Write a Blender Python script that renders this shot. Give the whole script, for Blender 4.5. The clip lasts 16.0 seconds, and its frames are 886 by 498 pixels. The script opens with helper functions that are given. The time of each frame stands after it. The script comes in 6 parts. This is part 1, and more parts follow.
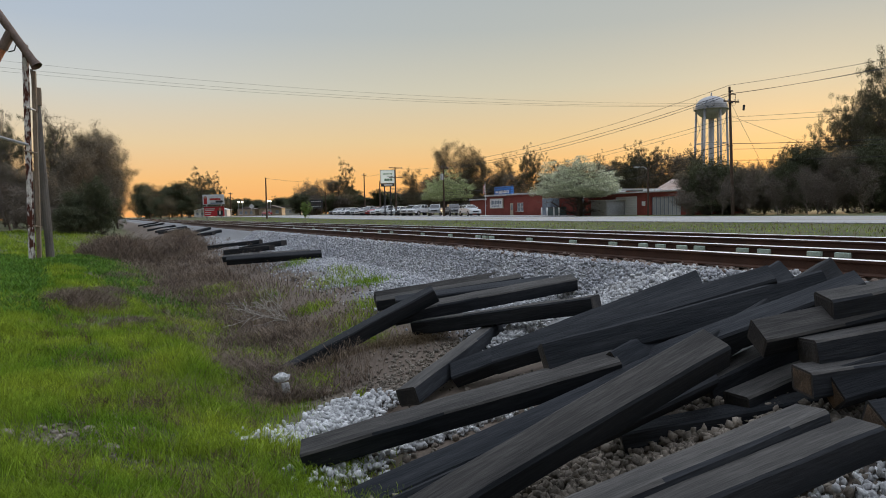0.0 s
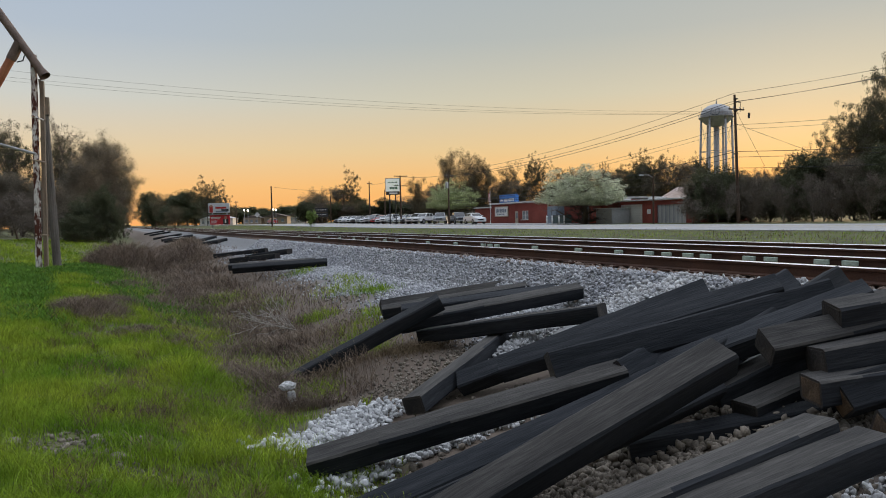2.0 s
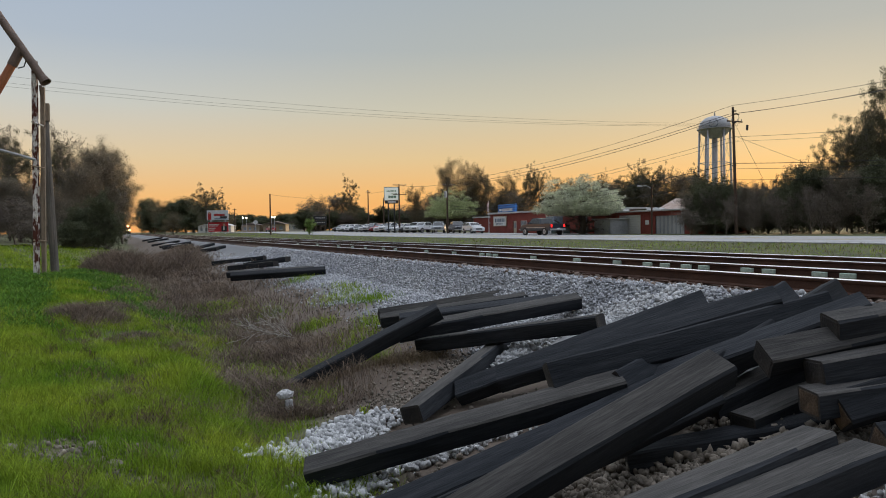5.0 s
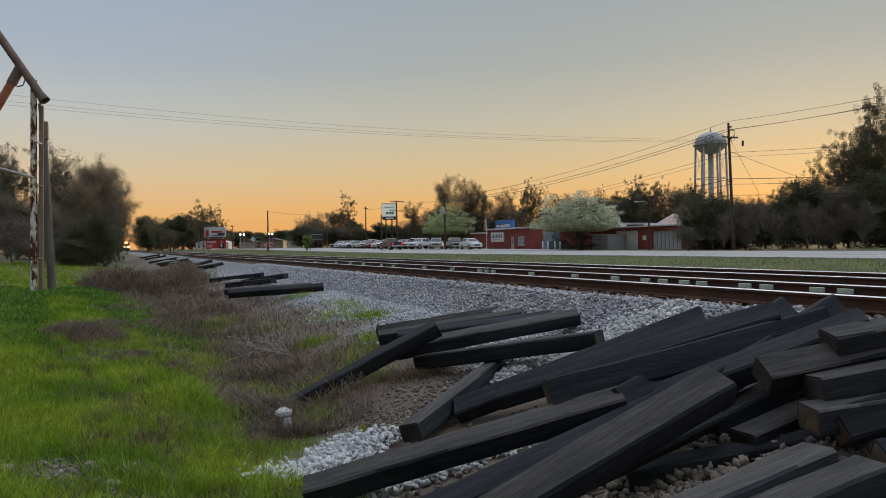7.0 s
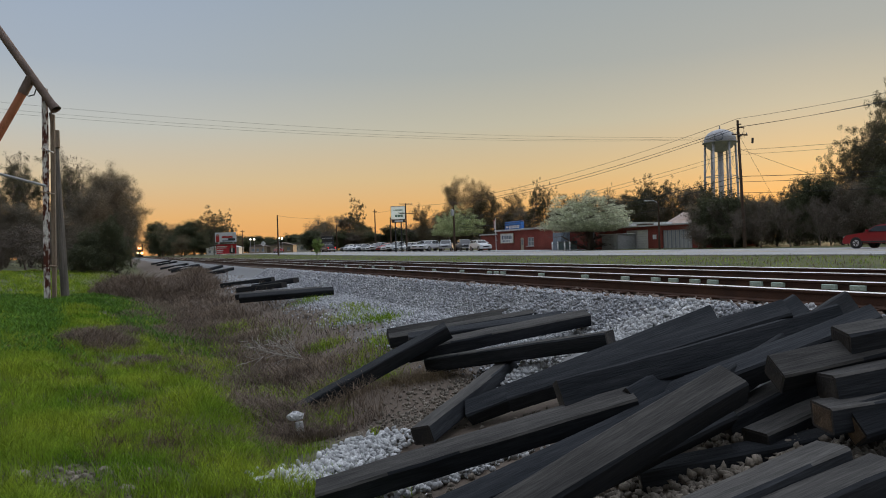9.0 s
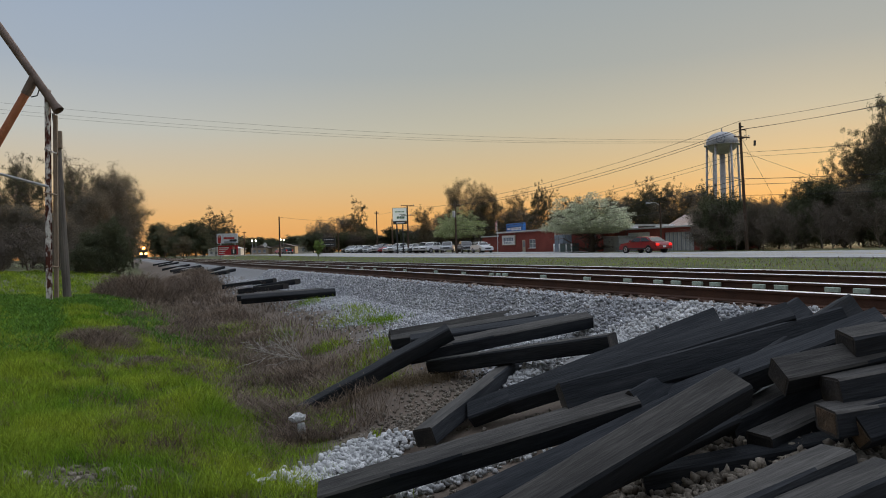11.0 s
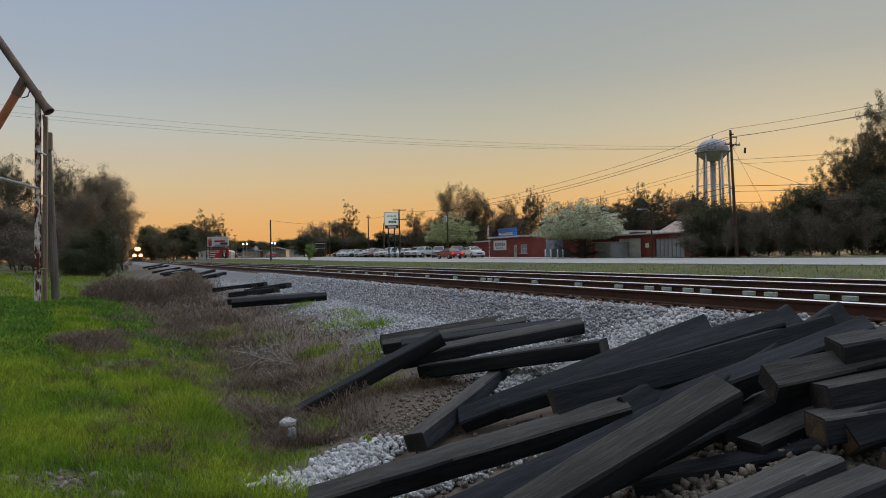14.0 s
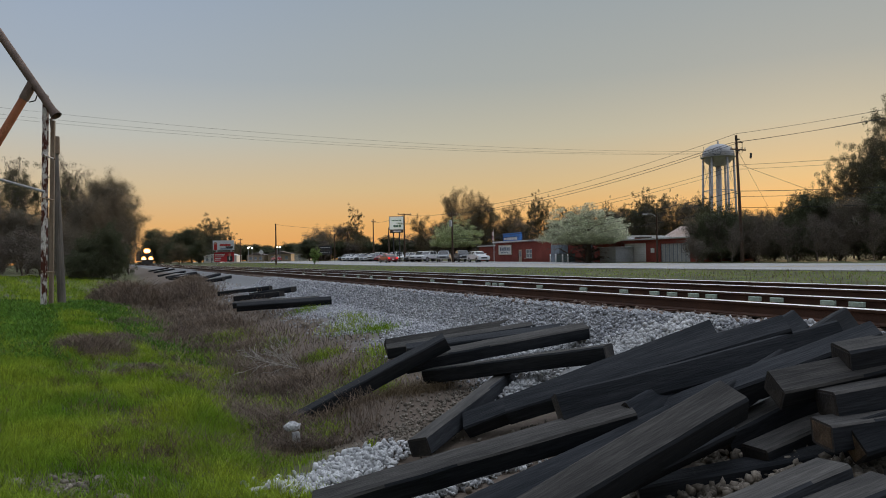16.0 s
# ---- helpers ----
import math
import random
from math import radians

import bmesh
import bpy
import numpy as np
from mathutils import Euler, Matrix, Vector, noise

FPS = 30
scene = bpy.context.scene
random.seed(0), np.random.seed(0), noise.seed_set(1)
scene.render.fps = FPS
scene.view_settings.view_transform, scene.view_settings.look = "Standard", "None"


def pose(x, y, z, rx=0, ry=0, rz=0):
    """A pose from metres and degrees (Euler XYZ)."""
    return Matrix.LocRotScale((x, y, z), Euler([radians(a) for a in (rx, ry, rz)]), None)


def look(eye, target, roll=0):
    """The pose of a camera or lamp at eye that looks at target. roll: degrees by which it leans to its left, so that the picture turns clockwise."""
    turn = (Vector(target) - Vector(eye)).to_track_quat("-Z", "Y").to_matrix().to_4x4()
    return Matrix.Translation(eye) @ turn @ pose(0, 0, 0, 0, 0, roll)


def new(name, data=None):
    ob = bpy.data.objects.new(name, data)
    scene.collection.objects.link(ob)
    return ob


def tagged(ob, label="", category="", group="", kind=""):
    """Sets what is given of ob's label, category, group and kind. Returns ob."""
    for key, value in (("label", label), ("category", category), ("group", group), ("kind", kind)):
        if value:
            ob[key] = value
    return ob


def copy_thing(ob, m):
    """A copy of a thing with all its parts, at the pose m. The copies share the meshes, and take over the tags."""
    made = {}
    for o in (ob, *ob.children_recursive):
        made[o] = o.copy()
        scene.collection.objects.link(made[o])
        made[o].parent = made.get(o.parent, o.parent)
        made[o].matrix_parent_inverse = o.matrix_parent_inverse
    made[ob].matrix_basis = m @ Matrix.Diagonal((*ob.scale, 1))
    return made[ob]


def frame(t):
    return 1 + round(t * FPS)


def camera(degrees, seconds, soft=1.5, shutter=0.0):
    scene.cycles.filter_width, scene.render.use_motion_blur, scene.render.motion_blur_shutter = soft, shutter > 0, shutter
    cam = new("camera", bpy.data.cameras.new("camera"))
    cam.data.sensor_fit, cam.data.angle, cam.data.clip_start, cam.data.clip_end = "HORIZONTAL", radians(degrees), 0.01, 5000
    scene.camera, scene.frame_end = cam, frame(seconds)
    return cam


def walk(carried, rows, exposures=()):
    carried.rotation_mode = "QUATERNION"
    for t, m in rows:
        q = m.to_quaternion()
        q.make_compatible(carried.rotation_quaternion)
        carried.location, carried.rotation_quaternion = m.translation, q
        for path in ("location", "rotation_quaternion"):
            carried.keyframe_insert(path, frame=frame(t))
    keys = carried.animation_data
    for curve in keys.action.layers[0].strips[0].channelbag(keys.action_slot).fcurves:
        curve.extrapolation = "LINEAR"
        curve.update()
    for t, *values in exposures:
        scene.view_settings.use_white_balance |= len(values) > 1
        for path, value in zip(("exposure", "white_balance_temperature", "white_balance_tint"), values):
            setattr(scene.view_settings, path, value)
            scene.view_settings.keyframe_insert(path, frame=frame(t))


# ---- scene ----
cam = camera(66, 16.0, soft=1.0)
PATH = [
    (0, (0.000, 0.000, 1.650), (4.395, 8.965, 1.092), -1.20),
    (0.5, (-0.001, -0.003, 1.652), (4.393, 8.964, 1.111), -1.29),
    (1, (-0.004, -0.003, 1.653), (4.389, 8.966, 1.149), -1.33),
    (1.5, (-0.009, -0.001, 1.652), (4.370, 8.977, 1.187), -1.32),
    (2, (-0.011, -0.001, 1.653), (4.323, 9.000, 1.216), -1.27),
    (2.5, (-0.019, -0.008, 1.652), (4.263, 9.019, 1.226), -1.27),
    (3, (-0.026, -0.006, 1.652), (4.206, 9.044, 1.223), -1.28),
    (3.5, (-0.025, -0.006, 1.651), (4.194, 9.050, 1.220), -1.24),
    (4, (-0.024, -0.004, 1.652), (4.230, 9.036, 1.232), -1.09),
    (6.5, (-0.030, -0.012, 1.663), (4.418, 8.944, 1.575), -0.73),
    (7, (-0.038, -0.014, 1.666), (4.361, 8.967, 1.596), -0.98),
    (7.5, (-0.037, -0.015, 1.668), (4.306, 8.993, 1.607), -1.28),
    (8, (-0.038, -0.018, 1.667), (4.272, 9.006, 1.611), -1.52),
    (8.5, (-0.030, -0.020, 1.667), (4.255, 9.015, 1.619), -1.76),
    (9, (-0.038, -0.025, 1.669), (4.235, 9.016, 1.632), -1.78),
    (11.5, (-0.048, -0.012, 1.669), (4.199, 9.041, 1.668), -1.55),
    (12, (-0.055, -0.015, 1.672), (4.185, 9.042, 1.684), -1.44),
    (12.5, (-0.062, -0.012, 1.673), (4.182, 9.043, 1.694), -1.30),
    (13, (-0.063, -0.011, 1.674), (4.212, 9.029, 1.697), -1.21),
    (13.5, (-0.057, -0.012, 1.672), (4.268, 9.005, 1.707), -1.17),
    (14, (-0.052, -0.012, 1.673), (4.315, 8.984, 1.727), -1.23),
    (14.5, (-0.055, -0.012, 1.674), (4.324, 8.978, 1.752), -1.19),
    (15, (-0.057, -0.016, 1.678), (4.309, 8.980, 1.776), -1.14),
    (15.5, (-0.058, -0.013, 1.673), (4.280, 8.997, 1.788), -1.09),
    (16, (-0.051, -0.011, 1.674), (4.253, 9.015, 1.794), -1.06),
]
EXPOSURES = [(0, 0.12), (4.2, 0.09), (6.5, -0.08), (11, -0.15), (16, -0.19)]
walk(cam, [(t, look(e, g, r)) for t, e, g, r in PATH], EXPOSURES)

# ---- sky, sun ----
SUN_TURN, SUN_HEIGHT = 55.0, 2.2
DOME = [(0.0, (0.80, 0.37, 0.12)), (0.05, (0.78, 0.45, 0.18)), (0.10, (0.66, 0.51, 0.31)), (0.17, (0.51, 0.51, 0.46)), (0.25, (0.38, 0.43, 0.48)), (0.36, (0.32, 0.39, 0.49)), (0.75, (1.22, 1.32, 1.48)), (1.0, (1.30, 1.40, 1.58))]
DOME_GAIN, NISHITA_GAIN = 10.3, 0.11
world = bpy.data.worlds.new("sky")
scene.world = world
world.use_nodes = True
wn, wl = world.node_tree.nodes, world.node_tree.links
sky = wn.new("ShaderNodeTexSky")
sky.sky_type, sky.sun_disc = "NISHITA", False
sky.sun_elevation, sky.sun_rotation = radians(SUN_HEIGHT), radians(SUN_TURN)
sky.altitude, sky.air_density, sky.dust_density, sky.ozone_density = 50, 1.0, 2.0, 2.0
# a clear dusk dome: orange at the rim, grey-blue above, bright overhead; warmer towards the sun
co = wn.new("ShaderNodeTexCoord")
sep = wn.new("ShaderNodeSeparateXYZ")
wl.new(co.outputs["Generated"], sep.inputs[0])
dome = wn.new("ShaderNodeValToRGB")
stops = DOME
while len(dome.color_ramp.elements) < len(stops):
    dome.color_ramp.elements.new(0.5)
for el, (at_z, col) in zip(dome.color_ramp.elements, stops):
    el.position, el.color = at_z, (*col, 1)
wl.new(sep.outputs[2], dome.inputs[0])
near_sun = wn.new("ShaderNodeVectorMath")
near_sun.operation = "DOT_PRODUCT"
near_sun.inputs[1].default_value = (math.sin(radians(SUN_TURN)), math.cos(radians(SUN_TURN)), 0.0)
wl.new(co.outputs["Generated"], near_sun.inputs[0])
warm = wn.new("ShaderNodeMapRange")
warm.interpolation_type = "SMOOTHSTEP"
warm.inputs[1].default_value, warm.inputs[2].default_value = 0.45, 1.0
wl.new(near_sun.outputs["Value"], warm.inputs[0])
tinge = wn.new("ShaderNodeMix")
tinge.data_type = "RGBA"
tinge.inputs[6].default_value = (DOME_GAIN * 1.06, DOME_GAIN * 1.07, DOME_GAIN * 1.10, 1)
tinge.inputs[7].default_value = (DOME_GAIN * 1.07, DOME_GAIN * 0.99, DOME_GAIN * 0.82, 1)
wl.new(warm.outputs[0], tinge.inputs[0])
scaled = wn.new("ShaderNodeVectorMath")
scaled.operation = "MULTIPLY"
wl.new(dome.outputs[0], scaled.inputs[0])
wl.new(tinge.outputs[2], scaled.inputs[1])
# the sky opposite the sunset is already in dusk
dusk = wn.new("ShaderNodeMapRange")
dusk.interpolation_type = "SMOOTHSTEP"
dusk.inputs[1].default_value, dusk.inputs[2].default_value = -0.85, 0.2
dusk.inputs[3].default_value, dusk.inputs[4].default_value = 0.22, 1.0
wl.new(near_sun.outputs["Value"], dusk.inputs[0])
dimmed = wn.new("ShaderNodeVectorMath")
dimmed.operation = "SCALE"
wl.new(scaled.outputs[0], dimmed.inputs[0])
wl.new(dusk.outputs[0], dimmed.inputs["Scale"])
air = wn.new("ShaderNodeVectorMath")
air.operation = "MULTIPLY_ADD"
air.inputs[1].default_value = (NISHITA_GAIN,) * 3
wl.new(sky.outputs[0], air.inputs[0])
wl.new(dimmed.outputs[0], air.inputs[2])
wl.new(air.outputs[0], wn["Background"].inputs[0])
wn["Background"].inputs[1].default_value = 0.1
sun_data = bpy.data.lights.new("sun", "SUN")
sun_data.energy, sun_data.angle, sun_data.color = 2.0, radians(0.6), (1.0, 0.72, 0.42)
sun = new("sun", sun_data)
sa, se = radians(SUN_TURN), radians(SUN_HEIGHT)
sun.matrix_world = look((math.sin(sa) * 300, math.cos(sa) * 300, math.tan(se) * 300 + 2), (0, 0, 2))


# ---- materials ----
def surf(name, c1, c2, scale=4.0, rough=0.8, bump=0.3, bscale=60.0, metal=0.0, rnd=0.0, island=0.0, fine=0.35, stretch=(1, 1, 1), spec=0.4):
    """A two-scale surface: broad stains from c1 to c2, fine grain, bump; rnd and island vary it from piece to piece."""
    m = bpy.data.materials.new(name)
    m.use_nodes = True
    n, l = m.node_tree.nodes, m.node_tree.links
    b = n["Principled BSDF"]
    tc = n.new("ShaderNodeTexCoord")
    mp = n.new("ShaderNodeMapping")
    mp.inputs["Scale"].default_value = stretch
    l.new(tc.outputs["Object"], mp.inputs[0])
    big = n.new("ShaderNodeTexNoise")
    big.inputs["Scale"].default_value, big.inputs["Detail"].default_value = scale, 6
    small = n.new("ShaderNodeTexNoise")
    small.inputs["Scale"].default_value, small.inputs["Detail"].default_value = bscale, 4
    l.new(mp.outputs[0], big.inputs[0])
    l.new(mp.outputs[0], small.inputs[0])
    ramp = n.new("ShaderNodeMapRange")
    ramp.inputs[1].default_value, ramp.inputs[2].default_value = 0.3, 0.7
    l.new(big.outputs[0], ramp.inputs[0])
    mix = n.new("ShaderNodeMix")
    mix.data_type = "RGBA"
    mix.inputs[6].default_value, mix.inputs[7].default_value = (*c1, 1), (*c2, 1)
    l.new(ramp.outputs[0], mix.inputs[0])
    hsv = n.new("ShaderNodeHueSaturation")
    l.new(mix.outputs[2], hsv.inputs["Color"])
    val = n.new("ShaderNodeMapRange")
    val.inputs[1].default_value, val.inputs[2].default_value = 0.25, 0.75
    val.inputs[3].default_value, val.inputs[4].default_value = 1 - fine, 1 + fine
    l.new(small.outputs[0], val.inputs[0])
    last = val.outputs[0]
    for use, node, out in ((rnd, "ShaderNodeObjectInfo", "Random"), (island, "ShaderNodeNewGeometry", "Random Per Island")):
        if use:
            src = n.new(node)
            r = n.new("ShaderNodeMapRange")
            r.inputs[3].default_value, r.inputs[4].default_value = 1 - use, 1 + use
            l.new(src.outputs[out], r.inputs[0])
            mul = n.new("ShaderNodeMath")
            mul.operation = "MULTIPLY"
            l.new(last, mul.inputs[0])
            l.new(r.outputs[0], mul.inputs[1])
            last = mul.outputs[0]
    l.new(last, hsv.inputs["Value"])
    l.new(hsv.outputs[0], b.inputs["Base Color"])
    b.inputs["Roughness"].default_value, b.inputs["Metallic"].default_value = rough, metal
    b.inputs["Specular IOR Level"].default_value = spec
    if bump:
        bp = n.new("ShaderNodeBump")
        bp.inputs["Strength"].default_value, bp.inputs["Distance"].default_value = bump, 0.01
        l.new(small.outputs[0], bp.inputs["Height"])
        l.new(bp.outputs[0], b.inputs["Normal"])
    return m


def leaf_surf(name, c1, c2, scale=0.6, through_light=0.25):
    m = surf(name, c1, c2, scale, 0.75, 0, 8, island=0.48, fine=0.25, spec=0.2)
    b = m.node_tree.nodes["Principled BSDF"]
    b.inputs["Subsurface Weight"].default_value = 0
    tr = m.node_tree.nodes.new("ShaderNodeBsdfTranslucent")
    mx = m.node_tree.nodes.new("ShaderNodeMixShader")
    mx.inputs[0].default_value = through_light
    l = m.node_tree.links
    l.new(b.inputs["Base Color"].links[0].from_socket, tr.inputs[0])
    l.new(b.outputs[0], mx.inputs[1])
    l.new(tr.outputs[0], mx.inputs[2])
    l.new(mx.outputs[0], m.node_tree.nodes["Material Output"].inputs[0])
    return m


def glow(name, color, strength):
    m = surf(name, color, color, bump=0)
    b = m.node_tree.nodes["Principled BSDF"]
    b.inputs["Emission Color"].default_value = (*color, 1)
    b.inputs["Emission Strength"].default_value = strength
    return m


M_TIE = surf("creosoted_wood", (0.007, 0.009, 0.012), (0.036, 0.038, 0.042), 2.4, 0.84, 0.5, 26, rnd=0.35, fine=0.35, stretch=(0.25, 3, 3), spec=0.22)
# brown dust, lightened further to paint skylight onto upward faces
M_TIE_DUSTY_LIT = surf("dusty_weathered_tie_face", (0.032, 0.031, 0.030), (0.105, 0.098, 0.090), 2.6, 0.9, 0.5, 30, rnd=0.25, fine=0.4, stretch=(0.22, 3, 3), spec=0.2)
M_TIE_END = surf("sawn_tie_end", (0.012, 0.012, 0.014), (0.048, 0.040, 0.034), 3, 0.85, 0.5, 50, rnd=0.4)
M_TIE_RAW = surf("brown_sawn_end", (0.055, 0.036, 0.024), (0.17, 0.115, 0.07), 9, 0.9, 0.7, 60, rnd=0.3)
M_RUST = surf("rusty_rail_side", (0.045, 0.022, 0.014), (0.10, 0.045, 0.026), 2.0, 0.85, 0.4, 70)
M_RAILTOP = surf("polished_rail_head", (0.88, 0.86, 0.83), (0.7, 0.67, 0.65), 3, 0.3, 0.03, 90, metal=1.0, fine=0.1, stretch=(1, 0.05, 1))
M_PLATE = surf("galvanised_tie_plate", (0.50, 0.60, 0.50), (0.38, 0.46, 0.38), 8, 0.6, 0.2, 60)
M_TRACKTIE = surf("weathered_track_tie", (0.05, 0.035, 0.028), (0.11, 0.075, 0.055), 4, 0.9, 0.5, 50, rnd=0.3)
M_BALLAST = surf("grey_ballast_stone", (0.31, 0.315, 0.335), (0.46, 0.46, 0.465), 1.2, 0.9, 0.6, 45, island=0.42)
M_WHITE = surf("fresh_white_limestone", (0.40, 0.40, 0.40), (0.60, 0.595, 0.59), 3, 0.85, 0.4, 50, island=0.2)
# tan rock, base toned down so gravel under the heap looks shaded
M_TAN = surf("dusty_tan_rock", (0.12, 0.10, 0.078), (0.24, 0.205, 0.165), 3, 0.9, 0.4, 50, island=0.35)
M_GRASS = leaf_surf("spring_grass_blade", (0.12, 0.24, 0.016), (0.36, 0.43, 0.045), 0.9, 0.4)
M_STRAW = leaf_surf("dry_straw", (0.13, 0.09, 0.055), (0.24, 0.18, 0.11), 0.8, 0.2)
M_BRUSH = leaf_surf("dead_brown_brush", (0.13, 0.095, 0.072), (0.26, 0.20, 0.15), 0.9, 0.2)
M_BARK = surf("grey_brown_bark", (0.08, 0.065, 0.055), (0.16, 0.13, 0.105), 2, 0.95, 0.6, 20, stretch=(1, 1, 0.3))
M_LEAF_DARK = leaf_surf("dark_evergreen_leaf", (0.075, 0.085, 0.05), (0.12, 0.13, 0.072), 0.3)
M_LEAF_PINE = leaf_surf("pine_needle", (0.085, 0.082, 0.048), (0.135, 0.125, 0.075), 0.3)
M_TWIG = leaf_surf("bare_twig", (0.11, 0.09, 0.075), (0.18, 0.15, 0.12), 0.3, 0.15)
M_BUD = leaf_surf("budding_twig", (0.13, 0.105, 0.065), (0.22, 0.185, 0.11), 0.3, 0.3)
M_BLOSSOM = leaf_surf("white_blossom", (0.42, 0.46, 0.28), (0.76, 0.76, 0.62), 1.6, 0.35)
M_PEAR = leaf_surf("fading_blossom_and_leaf", (0.30, 0.37, 0.15), (0.56, 0.58, 0.36), 1.3, 0.35)
M_COPSE = leaf_surf("vine_tangled_twig", (0.14, 0.12, 0.092), (0.23, 0.20, 0.15), 0.4, 0.3)
M_STEM = surf("pale_grey_stem", (0.15, 0.125, 0.105), (0.24, 0.205, 0.17), 2, 0.95, 0.4, 20)
M_YOUNG = leaf_surf("fresh_green_leaf", (0.16, 0.24, 0.06), (0.30, 0.38, 0.14), 0.5, 0.3)
M_ROAD = surf("worn_concrete_road", (0.33, 0.32, 0.32), (0.42, 0.41, 0.40), 0.3, 0.9, 0.2, 12)
M_GALV = surf("weathered_white_steel", (0.36, 0.36, 0.38), (0.48, 0.48, 0.49), 0.4, 0.55, 0.05, 12)
M_POLE = surf("brown_pole_wood", (0.07, 0.045, 0.032), (0.13, 0.085, 0.06), 1.5, 0.9, 0.5, 20, stretch=(3, 3, 0.3))
M_WIRE = surf("black_cable", (0.03, 0.03, 0.03), (0.05, 0.05, 0.05), 4, 0.6, 0)
M_BRICK = surf("red_painted_brick", (0.21, 0.045, 0.035), (0.30, 0.075, 0.055), 0.5, 0.85, 0.3, 9)
M_METAL = surf("grey_sheet_metal", (0.36, 0.37, 0.38), (0.48, 0.49, 0.5), 0.6, 0.5, 0.1, 10)
M_ROOFRUST = surf("rusted_tin_roof", (0.33, 0.22, 0.17), (0.50, 0.40, 0.34), 0.8, 0.7, 0.2, 10)
M_WHITEPAINT = surf("white_paint", (0.70, 0.70, 0.69), (0.80, 0.80, 0.79), 1, 0.6, 0.05, 20)


# ---- mesh helpers ----
def mesh_of(name, verts, faces, *mats):
    me = bpy.data.meshes.new(name)
    me.from_pydata([tuple(v) for v in verts], [], [tuple(f) for f in faces])
    for m in mats:
        me.materials.append(m)
    me.update()
    return me


def part(name, bm, material, parent=None, label="", m=None, smooth=False):
    """Links a bmesh as one mesh object, under a thing if parent is given."""
    me = bpy.data.meshes.new(name)
    bm.to_mesh(me)
    bm.free()
    me.materials.append(material)
    if smooth:
        for p in me.polygons:
            p.use_smooth = True
    ob = new(name, me)
    ob.parent = parent
    if m is not None:
        ob.matrix_basis = m
    if label:
        tagged(ob, label)
    return ob


def piece(name, me, parent, m=None):
    ob = new(name, me)
    ob.parent = parent
    if m is not None:
        ob.matrix_basis = m
    return ob


def box(sx, sy, sz, c=(0, 0, 0), bevel=0.0, bm=None, m=None):
    bm = bm or bmesh.new()
    t = Matrix.Translation(c) @ Matrix.Diagonal((sx, sy, sz, 1))
    if m is not None:
        t = m @ t
    got = bmesh.ops.create_cube(bm, size=1, matrix=t)
    if bevel:
        es = list({e for v in got["verts"] for e in v.link_edges})
        bmesh.ops.bevel(bm, geom=es, offset=bevel, segments=2, affect="EDGES", profile=0.6)
    return bm


def tube(p0, p1, r0, r1, sides=10, bm=None, caps=True):
    bm = bm or bmesh.new()
    p0, p1 = Vector(p0), Vector(p1)
    d = p1 - p0
    t = Matrix.Translation((p0 + p1) / 2) @ d.to_track_quat("Z", "Y").to_matrix().to_4x4()
    bmesh.ops.create_cone(bm, cap_ends=caps, segments=sides, radius1=r0, radius2=r1, depth=d.length, matrix=t)
    return bm


def prism(outline, depth, bm=None, m=None, bevel=0.0):
    """An outline in x, z pulled out along y, centred."""
    bm = bm or bmesh.new()
    a = [bm.verts.new((x, -depth / 2, z)) for x, z in outline]
    b = [bm.verts.new((x, depth / 2, z)) for x, z in outline]
    fs = [bm.faces.new(a), bm.faces.new(b[::-1])]
    k = len(a)
    for i in range(k):
        fs.append(bm.faces.new((a[i], b[i], b[(i + 1) % k], a[(i + 1) % k])))
    bmesh.ops.recalc_face_normals(bm, faces=fs)
    if bevel:
        es = list({e for f in fs for e in f.edges})
        bmesh.ops.bevel(bm, geom=es, offset=bevel, segments=2, affect="EDGES")
    if m is not None:
        bmesh.ops.transform(bm, matrix=m, verts=a + b if not bevel else bm.verts[:])
    return bm


def thing(name, m, label, category, group="", kind=""):
    ob = new(name)
    ob.matrix_basis = m
    ob.empty_display_size = 0.2
    return tagged(ob, label, category, group, kind)


def smoothstep(a, b, x):
    t = np.clip((x - a) / (b - a), 0, 1)
    return t * t * (3 - 2 * t)


# ---- ground ----
RAIL_X = (7.0, 8.505, 11.2, 12.705)
RAIL_Z, RAIL_Z2 = 1.055, 1.0
GX = np.array([-400, -30, -6, -1, 0.6, 1.5, 2.2, 3.0, 4.2, 5.65, 6.3, 9.35, 10.3, 13.4, 14.6, 17, 28, 46, 90, 400.0])
GZ = np.array([0.3, 0.3, 0.28, 0.02, -0.22, -0.40, -0.38, -0.20, 0.12, 0.34, 0.84, 0.84, 0.79, 0.79, 0.45, 0.5, 0.70, 0.70, 0.75, 0.8])


